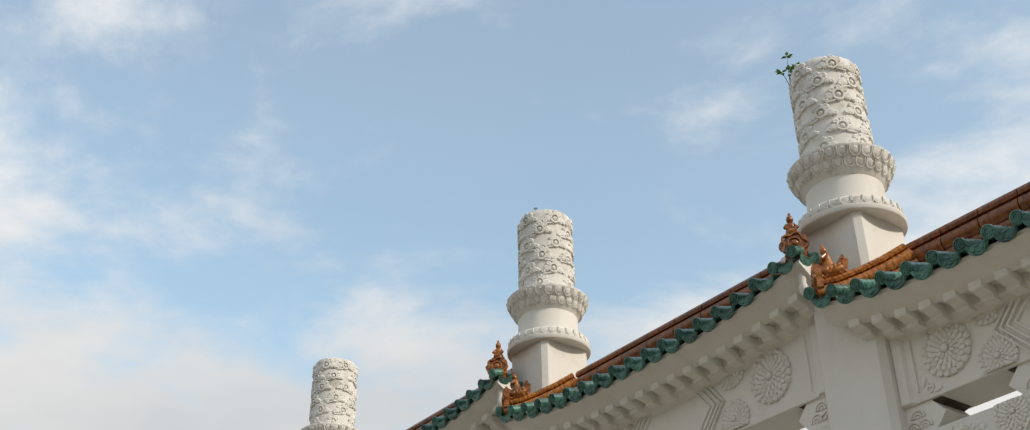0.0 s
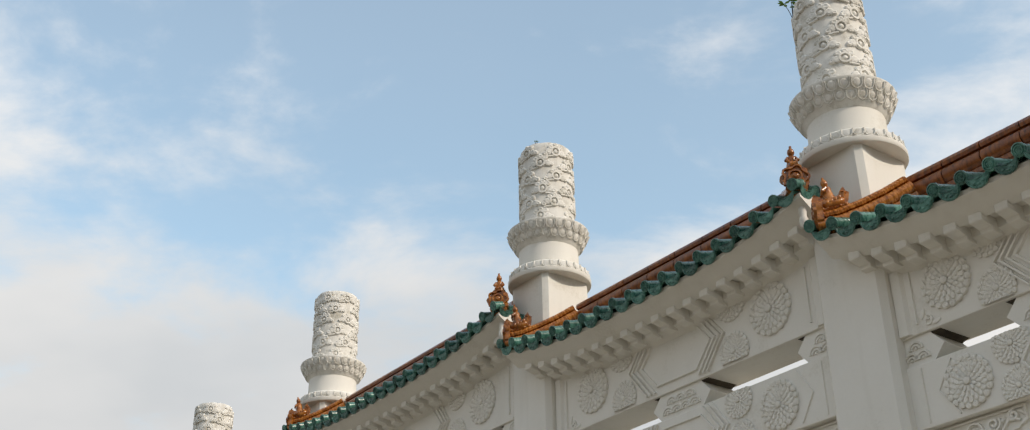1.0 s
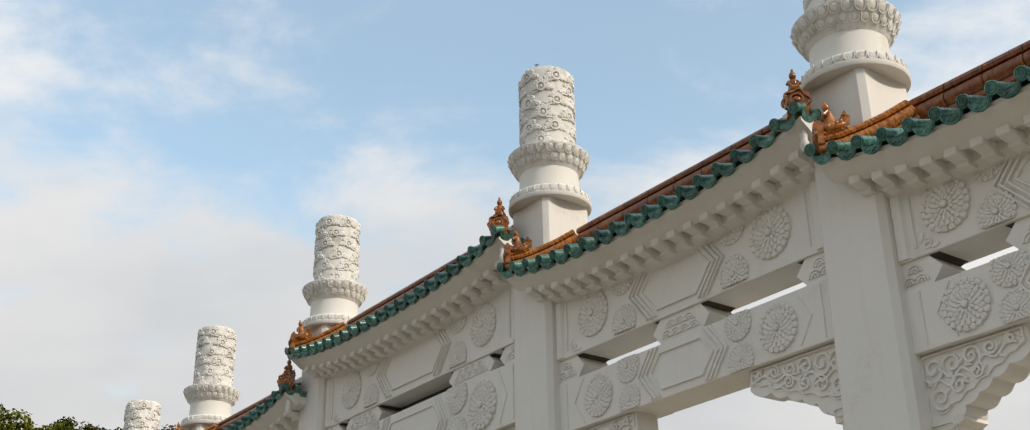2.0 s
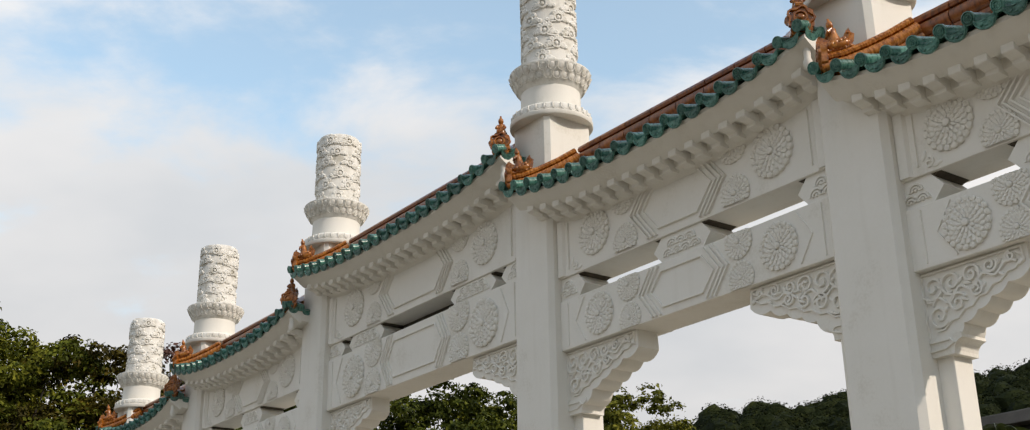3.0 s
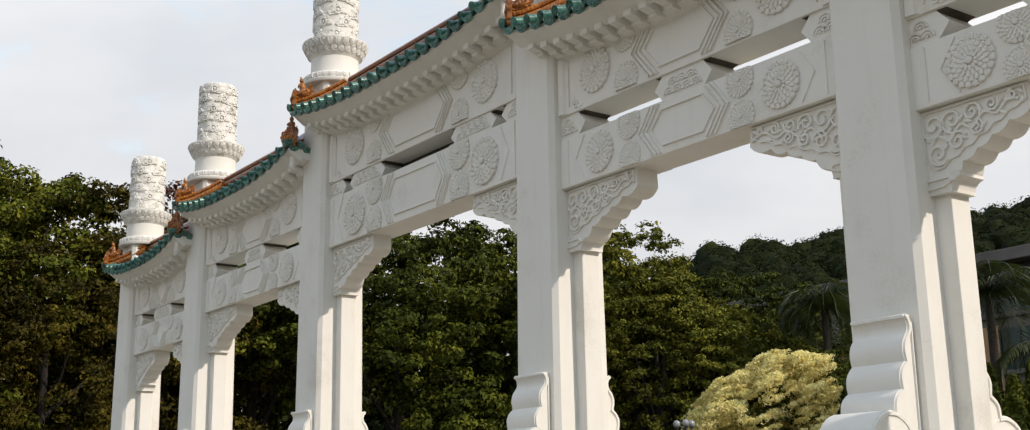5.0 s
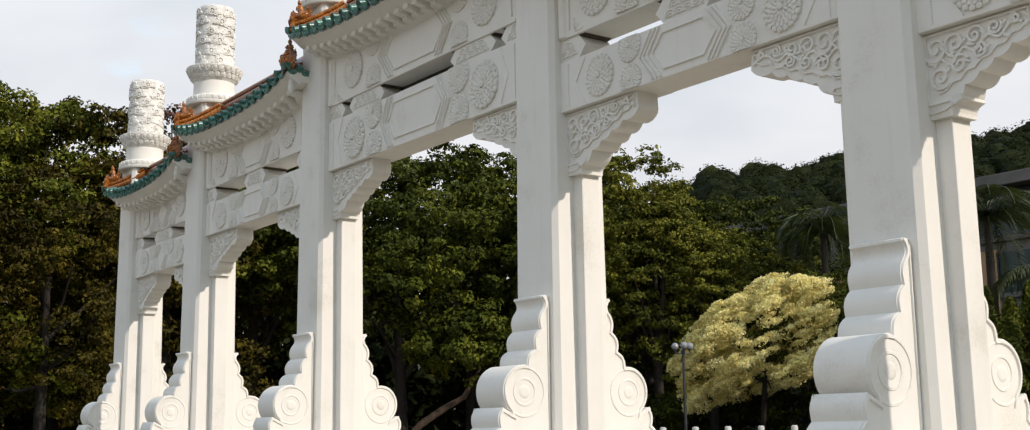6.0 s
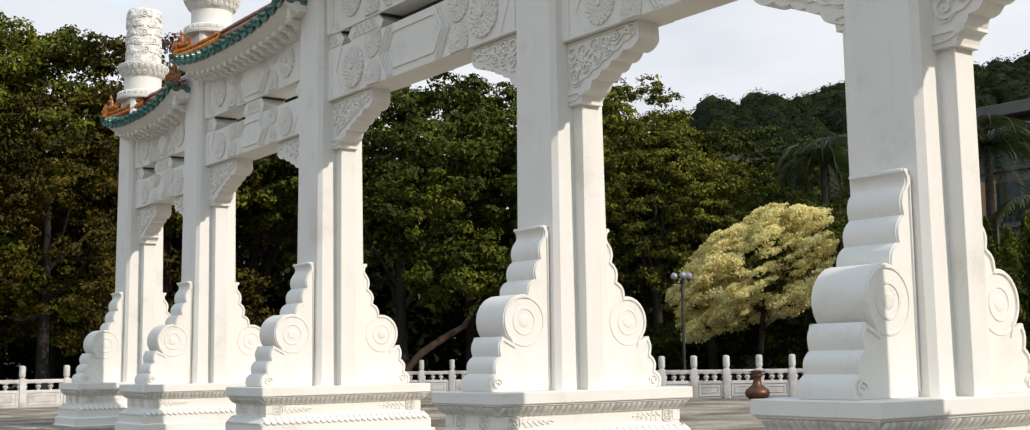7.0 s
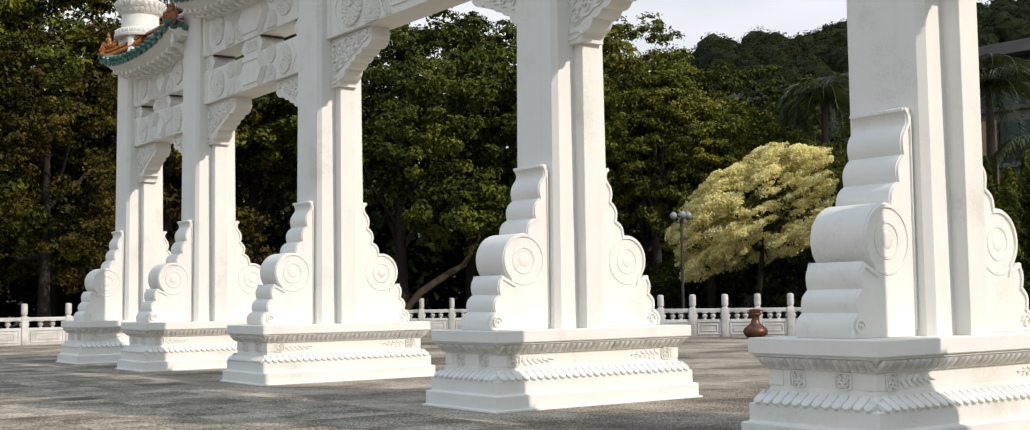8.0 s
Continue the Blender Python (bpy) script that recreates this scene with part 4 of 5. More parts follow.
def figurine_mesh():
    """Glazed ornament at a hip's foot: a plain shape like a rider on a crouching bird, looking to -x."""
    bm = bmesh.new()
    box(bm, -0.24, 0.24, -0.075, 0.075, 0.0, 0.05, 0.015)
    bird = [(-0.23, 0.06), (-0.25, 0.13), (-0.29, 0.19), (-0.26, 0.235), (-0.20, 0.24), (-0.15, 0.19), (-0.09, 0.17), (0.05, 0.16), (0.12, 0.19), (0.17, 0.25), (0.215, 0.29), (0.23, 0.23), (0.27, 0.20), (0.23, 0.10), (0.18, 0.05), (0.10, 0.04), (-0.12, 0.04)]
    prism(bm, bird, -0.06, 0.06)
    for sgn in (-1, 1):
        m = Matrix.Translation((0.0, 0.065 * sgn, 0.10)) @ Matrix.Diagonal((0.20, 0.055, 0.085, 1))
        bmesh.ops.create_icosphere(bm, subdivisions=2, radius=1, matrix=m)
    lathe(bm, [(0.095, 0.10), (0.105, 0.16), (0.085, 0.23), (0.07, 0.30), (0.075, 0.345), (0.05, 0.375), (0.035, 0.385), (0.05, 0.41), (0.055, 0.44), (0.045, 0.475), (0.022, 0.50), (0.018, 0.535), (0.005, 0.545)], 12, (-0.02, 0))
    bmesh.ops.bevel(bm, geom=[e for e in bm.edges if len(e.link_faces) == 2 and e.calc_face_angle(0) > 0.7], offset=0.012, segments=2, affect="EDGES")
    for sgn in (-1, 1):
        for k in range(4):
            m = Matrix.Translation((-0.09 + 0.065 * k, 0.105 * sgn, 0.10 + 0.012 * k)) @ Matrix.Rotation(-0.5, 4, "Y") @ Matrix.Diagonal((0.055, 0.022, 0.030, 1))
            bmesh.ops.create_icosphere(bm, subdivisions=1, radius=1, matrix=m)
        tube(bm, [(-0.03, 0.05 * sgn, 0.35), (-0.09, 0.085 * sgn, 0.30), (-0.12, 0.04 * sgn, 0.27)], [0.032, 0.03, 0.02], 7)
        for k in range(3):
            tube(bm, [(0.15, 0.025 * sgn * k, 0.13), (0.22, 0.035 * sgn * k, 0.22), (0.20 - 0.02 * k, 0.04 * sgn * k, 0.31 - 0.03 * k)], [0.03, 0.026, 0.01], 6)
        for k in range(5):
            m = Matrix.Translation((-0.18 + 0.09 * k, 0.072 * sgn, 0.035)) @ Matrix.Diagonal((0.035, 0.02, 0.028, 1))
            bmesh.ops.create_icosphere(bm, subdivisions=1, radius=1, matrix=m)
    tube(bm, [(-0.24, 0, 0.23), (-0.235, 0, 0.28), (-0.20, 0, 0.295)], [0.02, 0.02, 0.008], 6)
    bmesh.ops.scale(bm, vec=(0.80, 0.86, 0.88), verts=bm.verts)
    return mesh("roof_figurine", bm, ORANGE, 50)


FIGURINE = figurine_mesh()


def corner_knob():
    bm = bmesh.new()
    lathe(bm, [(0.03, -0.24), (0.055, -0.20), (0.06, -0.13), (0.042, -0.08), (0.055, -0.02), (0.05, 0.10)], 10)
    return mesh("corner_knob", bm, WHITE, 40)


KNOB = corner_knob()


def make_roof(i):
    x1, x0 = PILLARS[i], PILLARS[i + 1]
    over = 0.3 if i in (0, 4) else 0.0
    xa = -over if i == 4 else 0.0
    w = x1 - x0 + over - (0.13 if i > 0 else 0.0)
    eave = BAYS[i][3]
    g = GATE @ at(x0 + xa)
    roof = thing("tiled_roof", g, "small hipped roof of green tiles with orange ridge over white eaves", "roof", "roofs of the archway")
    # white eave body with the roof slab on it
    bm = bmesh.new()
    nx = 30
    cols = []
    for a in range(nx + 1):
        x = w * a / nx
        lf = eave_lift(x, w)
        sec = []
        for n, dz in ((-0.975, 0.0), (-0.97, -0.05), (-0.72, -0.225), (-0.68, -0.235), (-0.66, -0.185), (-0.49, -0.195), (-0.485, -0.315), (-0.40, -0.345), (-0.31, -0.42), (0.31, -0.42), (0.40, -0.345), (0.485, -0.315), (0.49, -0.195), (0.66, -0.185), (0.68, -0.235), (0.72, -0.225), (0.97, -0.05), (0.975, 0.0)):
            sec.append((x, n, eave + dz + lf))
        for n in (0.9, 0.7, 0.45, 0.2, 0.0, -0.2, -0.45, -0.7, -0.9):
            sec.append((x, n, roof_z(x, n, w, eave) - 0.02))
        cols.append([bm.verts.new(p) for p in sec])
    m = len(cols[0])
    for a, b in zip(cols, cols[1:]):
        for k in range(m):
            bm.faces.new((a[k], a[(k + 1) % m], b[(k + 1) % m], b[k]))
    bm.faces.new(cols[0])
    bm.faces.new(cols[-1])
    body = part("eave", mesh("eave", bm, WHITE, 30), roof, None, "white plastered eave")
    # rafter blocks under the eave
    bm = bmesh.new()
    prism(bm, [(-0.105, 0.15), (-0.112, 0.050), (-0.10, 0.036), (0.075, 0.012), (0.08, -0.040), (0.20, -0.055), (0.255, -0.055), (0.255, 0.12)], -0.080, 0.080, "x")
    bmesh.ops.bevel(bm, geom=bm.edges[:], offset=0.007, segments=1, affect="EDGES")
    blk = mesh("rafter_block", bm, WHITE)
    n = round((w - 0.3) / 0.335)
    for k in range(n):
        x = 0.2 + (w - 0.4) * (k + 0.5) / n
        z = eave + eave_lift(x, w) - 0.325
        part("rafter_block", blk, body, pose(x, -0.66, z))
        part("rafter_block", blk, body, pose(x, 0.66, z, 0, 0, 180))
    # turned knobs hanging under the corners
    for x, sg in ((w - 0.10, -1), (0.10, 1)):
        part("corner_knob", KNOB, body, pose(x, sg * 0.84, eave + eave_lift(x, w) - 0.14))
    # cover and drip tiles
    n = round(w / 0.343)
    step = w / n
    slope = math.degrees(math.atan(RISE * 0.85))
    for k in range(n + 1):
        for row in range(2):
            x = step * (k + 0.5 * row)
            if x > w + 0.01:
                continue
            x = min(max(x, 0.02), w - 0.02)
            z = eave + eave_lift(x, w)
            d = min(x, w - x)
            sc = 1.0 if d > 0.7 else max(0.30, d / 0.7)
            for rot in (0, 180):
                y = -1.04 if rot == 0 else 1.04
                if row == 0:
                    part("cover_tile", ROLL, roof, pose(x, y - (0.03 if rot == 0 else -0.03), z + 0.10, 0, 0, rot) @ pose(0, 0, 0, slope * 0.6) @ Matrix.Diagonal((1, sc, 1, 1)))
                else:
                    part("drip_tile", DRIP, roof, pose(x, y + (-0.008 if rot == 0 else 0.008), z + 0.022, 0, 0, rot) @ pose(0, 0, 0, slope * 0.5) @ Matrix.Diagonal((1.16, sc, 0.92, 1)))
    # short returns of tiles round the corners
    for x, rot in ((-0.03, -90), (w + 0.03, 90)):
        z = eave + eave_lift(min(max(x, 0), w), w)
        for sg in (-1, 1):
            part("drip_tile", DRIP, roof, pose(x, sg * 0.86, z + 0.05, 0, 0, rot) @ pose(0, 0, 0, 20) @ Matrix.Diagonal((1, 0.3, 1, 1)))
            part("cover_tile", ROLL, roof, pose(x, sg * 0.70, z + 0.085, 0, 0, rot) @ pose(0, 0, 0, slope) @ Matrix.Diagonal((1, 0.3, 1, 1)))
            part("drip_tile", DRIP, roof, pose(x, sg * 0.55, z + 0.05, 0, 0, rot) @ pose(0, 0, 0, 20) @ Matrix.Diagonal((1, 0.3, 1, 1)))
    # main ridge in lengths
    za = roof_z(w / 2, 0, w, eave) + (0.04 if i in (1, 2, 3) else 0.02)
    xs, xe = 0.80, w - 0.80
    n = round((xe - xs) / 0.56)
    for k in range(n):
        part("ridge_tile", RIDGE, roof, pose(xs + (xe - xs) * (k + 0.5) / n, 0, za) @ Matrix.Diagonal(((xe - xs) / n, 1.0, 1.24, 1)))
    # hips with their plates
    for cx, dx in ((0.0, 1), (w, -1)):
        for sg in (-1, 1):
            pts = []
            for t in (0.0, 0.25, 0.5, 0.75, 1.0):
                d = 0.06 + 0.86 * t
                lift = (-0.05, 0.02, 0.08, 0.115, 0.14)[round(t * 4)]
                pts.append(Vector((cx + dx * d, sg * (1.0 - d), roof_z(cx + dx * d, sg * (1.0 - d), w, eave) + lift)))
            for a, b in zip(pts, pts[1:]):
                v = b - a
                ang = math.atan2(v.y, v.x)
                tilt = math.atan2(v.z, v.xy.length)
                part("hip_tile", HIP, roof, Matrix.Translation((a + b) / 2) @ Matrix.Rotation(ang, 4, "Z") @ Matrix.Rotation(-tilt, 4, "Y") @ Matrix.Diagonal((v.length, 0.96, 0.95, 1)))
            v = pts[1] - pts[0]
            ang = math.atan2(v.y, v.x)
            part("hip_plate", PLATE, roof, Matrix.Translation(pts[0] + Vector((0, 0, 0.13))) @ Matrix.Rotation(ang, 4, "Z") @ Matrix.Diagonal((1, 1.05, 1.0, 1)))
            fp = pts[0] * 0.30 + pts[1] * 0.70
            tilt = math.atan2(v.z, v.xy.length)
            fig = new("roof_figurine", FIGURINE)
            fig.matrix_basis = g @ Matrix.Translation(fp + Vector((0, 0, 0.31))) @ Matrix.Rotation(ang, 4, "Z") @ Matrix.Rotation(-tilt, 4, "Y")
            tagged(fig, "orange glazed ornament on the foot of a roof hip", "roof ornament", "hip ornaments")
    return roof


for i in range(6):
    make_pillar(i)
for i in range(5):
    make_beams(i)
    make_roof(i)

# ---- plaza: slabs laid square to the archway ----
SLAB = 0.82


def slab_mesh(seed, w=SLAB - 0.014):
    rnd = random.Random(seed)
    bm = bmesh.new()
    h = w / 2
    v = [bm.verts.new((x * (h + rnd.uniform(-.002, .002)), y * (h + rnd.uniform(-.002, .002)), z)) for z in (0.0, 0.018) for x, y in ((-1, -1), (1, -1), (1, 1), (-1, 1))]
    for f in ((4, 5, 6, 7), (0, 1, 5, 4), (1, 2, 6, 5), (2, 3, 7, 6), (3, 0, 4, 7)):
        bm.faces.new([v[k] for k in f])
    bmesh.ops.bevel(bm, geom=[e for e in bm.edges if abs(e.verts[0].co.z + e.verts[1].co.z - 0.036) < 1e-4], offset=0.005, segments=1, affect="EDGES")
    return mesh("paving_slab", bm, GRANITE)


# ---- far things ----
def polar(az, d, z=0.0):
    return Vector((d * math.sin(radians(az)), d * math.cos(radians(az)), z))


def leaf_cards(name, centres, normals, size, mat, rng, aspect=0.5):
    """One mesh of many small folded leaves: at each centre a pointed blade lying across its normal."""
    n = len(centres)
    normals = normals / (np.linalg.norm(normals, axis=1, keepdims=True) + 1e-9)
    t = rng.normal(size=(n, 3))
    t -= normals * (t * normals).sum(1, keepdims=True)
    t /= np.linalg.norm(t, axis=1, keepdims=True) + 1e-9
    b = np.cross(normals, t)
    s = size * rng.uniform(0.6, 1.3, (n, 1))
    v = np.empty((n, 4, 3))
    v[:, 0] = centres - t * s * 0.5
    v[:, 1] = centres + b * s * aspect * 0.5 + normals * s * 0.1
    v[:, 2] = centres + t * s * 0.5 - normals * s * 0.12
    v[:, 3] = centres - b * s * aspect * 0.5 + normals * s * 0.1
    k = np.arange(n)[:, None] * 4
    tri = np.concatenate([k + [0, 1, 2], k + [0, 2, 3]], 1).reshape(-1)
    me = bpy.data.meshes.new(name)
    me.vertices.add(n * 4)
    me.vertices.foreach_set("co", v.reshape(-1))
    me.loops.add(len(tri))
    me.loops.foreach_set("vertex_index", tri)
    me.polygons.add(n * 2)
    me.polygons.foreach_set("loop_start", np.arange(n * 2) * 3)
    me.update(calc_edges=True)
    me.materials.append(mat)
    return me


def crown_points(rng, r, h, z0, lobes=22, clumps=16, leaves=30000, clump_r=0.75, low=-0.5, lobe_r=0.40, flat=0.8, skew=0.0, jitter=0.4):
    """Leaf centres and facings: big rounded lobes fill the crown, clumps of leaves cover the outer side of each lobe."""
    unit = lambda a: a / (np.linalg.norm(a, axis=-1, keepdims=True) + 1e-9)
    k = np.arange(lobes)
    z = 1 - (1 - low) * (k + 0.5) / lobes
    a = k * 2.39996 + rng.uniform(0, 6.28)
    q = np.sqrt(np.maximum(0, 1 - z * z))
    d = unit(np.stack([q * np.cos(a), q * np.sin(a), z], 1) + rng.normal(size=(lobes, 3)) * 0.16)
    lr = lobe_r * r * rng.uniform(0.72, 1.25, (lobes, 1))
    c = d * (np.array([r, r, h / 2]) - lr * np.array([1, 1, flat])) * rng.uniform(0.82, 1.08, (lobes, 1)) + np.array([0, 0, z0 + h / 2])
    cd = unit(rng.normal(size=(lobes, clumps, 3)) * 0.8 + d[:, None] * 0.75 + np.array([0, 0, 0.35]))
    cc = c[:, None] + cd * lr[:, None] * rng.uniform(0.72, 1.12, (lobes, clumps, 1)) * np.array([1, 1, flat])
    per = leaves // (lobes * clumps)
    ld = unit(rng.normal(size=(lobes, clumps, per, 3)) * 0.85 + cd[:, :, None] * 0.7 + np.array([0, 0, 0.45]))
    cr = clump_r * rng.uniform(0.6, 1.35, (lobes, clumps, 1, 1))
    p = cc[:, :, None] + ld * cr * rng.uniform(0.45, 1.08, (lobes, clumps, per, 1)) * np.array([1.15, 1.15, 0.62])
    nrm = ld + rng.normal(size=ld.shape) * jitter + np.array([0, 0, 0.5 - 0.5 * jitter])
    p[..., 2] += skew * p[..., 0]
    return p.reshape(-1, 3), nrm.reshape(-1, 3), c


def trunk_mesh(rnd, h, r, reach, targets):
    bm = bmesh.new()
    lean = rnd.uniform(-.6, .6), rnd.uniform(-.6, .6)
    path = [(lean[0] * t * t, lean[1] * t * t, h * t) for t in (-0.02, 0.1, 0.3, 0.55, 0.8, 1.0)]
    tube(bm, path, [r * 1.35, r, r * 0.85, r * 0.7, r * 0.5, r * 0.2], 10)
    for c in targets:
        t = rnd.uniform(0.3, 0.7)
        a = Vector((lean[0] * t * t, lean[1] * t * t, h * t))
        b = Vector(c)
        mid = a.lerp(b, 0.5) + Vector((rnd.uniform(-.4, .4), rnd.uniform(-.4, .4), -0.3))
        tube(bm, [a, mid, b], [r * 0.42, r * 0.28, r * 0.08], 6)
    return mesh("trunk", bm, BARK, 60)


def make_tree(seed, h, r, mat, label, group="trees behind the plaza", z0=2.0, size=0.3, m=None, aspect=0.55, limbs=7, **crown):
    rng, rnd = np.random.default_rng(seed), random.Random(seed)
    p, nrm, c = crown_points(rng, r, h - z0, z0, **crown)
    t = thing("tree", m or Matrix.Identity(4), label, "tree", group)
    part("trunk", trunk_mesh(rnd, h * 0.72, 0.02 * h, r, [c[k] for k in rnd.sample(range(len(c)), limbs)]), t)
    part("crown", leaf_cards("crown", p, nrm, size, mat, rng, aspect), t)
    return t


def place(az, d, rz=0.0, s=1.0):
    p = polar(az, d)
    return Matrix.LocRotScale(p, Euler((0, 0, radians(rz))), (s, s, s))


DARK = make_tree(11, 16.9, 6.4, LEAF[0], "tall broadleaf tree with dense dark green crown", m=place(-5.2, 62), lobes=26, clumps=14, leaves=25500, size=0.255, clump_r=0.66)
BROWN = make_tree(12, 18.6, 6.0, LEAF[2], "tall broadleaf tree with brownish green crown", m=place(-18.6, 63), z0=0.6, low=-0.8, lobes=26, clumps=15, leaves=25500, size=0.265, clump_r=0.68)
OLIVE = make_tree(13, 17.0, 3.9, LEAF[1], "tall slender tree with olive green feathery crown", m=place(5.0, 64.5), z0=2.6, lobes=34, clumps=10, leaves=21000, clump_r=0.5, size=0.235, flat=1.7, lobe_r=0.29)
GREENER = make_tree(14, 20.2, 6.0, LEAF[3], "tall leafy tree with fresh green sunlit crown", m=place(-23.2, 61), z0=0.6, low=-0.8, lobes=26, clumps=17, leaves=25500, clump_r=0.75, size=0.275)
for src, rows in ((DARK, ((-2.0, 65, 80, 1.03), (-8.6, 65, 150, 0.98), (-12.0, 64, 220, 1.02), (1.4, 67, 300, 0.98), (-15.0, 70, 20, 1.08), (-29.5, 66, 45, 1.1), (11.2, 67, 130, 0.86), (13.6, 70, 250, 0.80), (14.3, 57, 100, 0.52), (16.6, 60, 10, 0.55), (18.6, 60, 200, 0.5))),
                  (BROWN, ((-15.6, 62, 100, 0.94), (-20.8, 57, 200, 0.74), (-25.6, 56, 290, 0.78))),
                  (GREENER, ((-26.6, 60, 310, 0.98), (-20.2, 72, 70, 1.0), (-27.2, 68, 160, 1.1))),
                  (OLIVE, ((-1.0, 71, 10, 1.06), (7.7, 68, 90, 0.88), (3.4, 70, 140, 1.0), (6.6, 62, 240, 0.80), (10.2, 74, 170, 0.78), (2.6, 62, 260, 0.86), (9.0, 62, 30, 0.72), (12.2, 78, 330, 0.74), (14.4, 76, 45, 0.62), (13.0, 63, 250, 0.58), (15.6, 61.5, 310, 0.50), (12.0, 66, 80, 0.64), (17.2, 66, 10, 0.5), (6.2, 78, 200, 1.02)))):
    for az, d, rz, s in rows:
        o = copy_thing(src, place(az, d, rz))
        o.scale = (s, s, s)
# cream-leaved tree by the lamp
make_tree(21, 7.85, 3.7, LEAF_YELLOW, "spreading tree with cream yellow new leaves", "", m=place(11.1, 55), z0=2.0, size=0.12, aspect=0.55, lobes=44, clumps=26, leaves=115000, clump_r=0.30, low=-0.6, lobe_r=0.26, flat=0.72, skew=0.31, jitter=0.8)
make_tree(22, 19.4, 2.6, LEAF_RED, "thin tree with sparse russet leaves", "", m=place(-15.3, 67), z0=13.4, size=0.26, lobes=9, clumps=6, leaves=2400, clump_r=0.6, lobe_r=0.4)


def make_leaning_tree(m):
    rng = np.random.default_rng(23)
    t = thing("tree", m, "leaning brown-barked tree under taller crowns", "tree", "trees behind the plaza")
    bm = bmesh.new()
    tube(bm, [(-1.9, 0, -0.05), (-1.5, 0, 0.8), (-0.6, 0, 1.9), (0.6, 0.1, 2.7), (1.5, 0.2, 3.2), (2.3, 0.3, 4.6)], [0.24, 0.20, 0.18, 0.17, 0.14, 0.06], 10)
    part("trunk", mesh("trunk", bm, BARK_BROWN, 60), t)
    p, nrm, c = crown_points(rng, 2.6, 4.4, 3.0, 12, 10, 6000, 0.6, -0.4)
    part("crown", leaf_cards("crown", p + np.array([1.6, 0.3, 0]), nrm, 0.28, LEAF[0], rng), t)


make_leaning_tree(place(-3.8, 59.5))


def make_shrub(seed, h, r, mat, label, m, leaves=5000, size=0.22):
    rng, rnd = np.random.default_rng(seed), random.Random(seed)
    p, nrm, c = crown_points(rng, r, h, 0.0, 14, 9, leaves, r * 0.22, -0.6)
    t = thing("shrub", m, label, "shrub", "shrubs behind the balustrade")
    part("foliage", leaf_cards("foliage", p, nrm, size, mat, rng), t)
    bm = bmesh.new()
    for k in range(4):
        a = rnd.uniform(0, 6.28)
        tube(bm, [(0.05 * math.cos(a), 0.05 * math.sin(a), 0), (0.3 * r * math.cos(a), 0.3 * r * math.sin(a), h * 0.3), (0.5 * r * math.cos(a), 0.5 * r * math.sin(a), h * 0.6)], [0.06, 0.04, 0.015], 5)
    part("stem", mesh("stem", bm, BARK, 60), t)
    return t


SHRUB = make_shrub(31, 3.6, 2.6, LEAF[0], "dense dark green shrub", place(10.6, 65))
for az, d, rz, s in ((8.4, 66, 330, 1.1), (13.8, 64, 60, 1.2), (16.4, 54, 280, 1.1), (5.6, 60, 110, 0.9)):
    copy_thing(SHRUB, place(az, d, rz)).scale = (s, s, s)


def make_cypress(seed, h, r, m):
    rng, rnd = np.random.default_rng(seed), random.Random(seed)
    n = 7000
    z = rng.uniform(0, 1, n) ** 0.8
    a = rng.uniform(0, 2 * math.pi, n)
    rad = r * np.minimum(1, (1.02 - z) * 2.2) ** 0.6 * (0.72 + 0.28 * np.sin(a * 5 + z * 17) * np.cos(z * 23)) * rng.uniform(0.7, 1.05, n)
    p = np.stack([rad * np.cos(a), rad * np.sin(a), 0.15 + z * h], 1)
    nrm = np.stack([np.cos(a), np.sin(a), np.full(n, 0.5)], 1) + rng.normal(size=(n, 3)) * 0.4
    t = thing("cypress", m, "columnar dark green clipped cypress", "tree", "cypresses beside the building")
    part("foliage", leaf_cards("foliage", p, nrm, 0.22, LEAF[0], rng, 0.35), t)
    bm = bmesh.new()
    tube(bm, [(0, 0, -0.05), (0, 0, h * 0.5), (0.02, 0, h * 0.9)], [0.12, 0.08, 0.02], 7)
    part("trunk", mesh("trunk", bm, BARK, 60), t)
    return t


CYP = make_cypress(41, 6.2, 0.85, place(20.9, 47))
for az, d, rz, s in ((21.9, 46, 50, 0.92), (22.8, 47, 130, 1.02), (23.8, 46, 210, 0.9), (20.0, 49, 300, 0.95), (15.0, 50, 80, 0.95), (24.8, 47, 20, 1.0)):
    copy_thing(CYP, place(az, d, rz)).scale = (s, s, s)


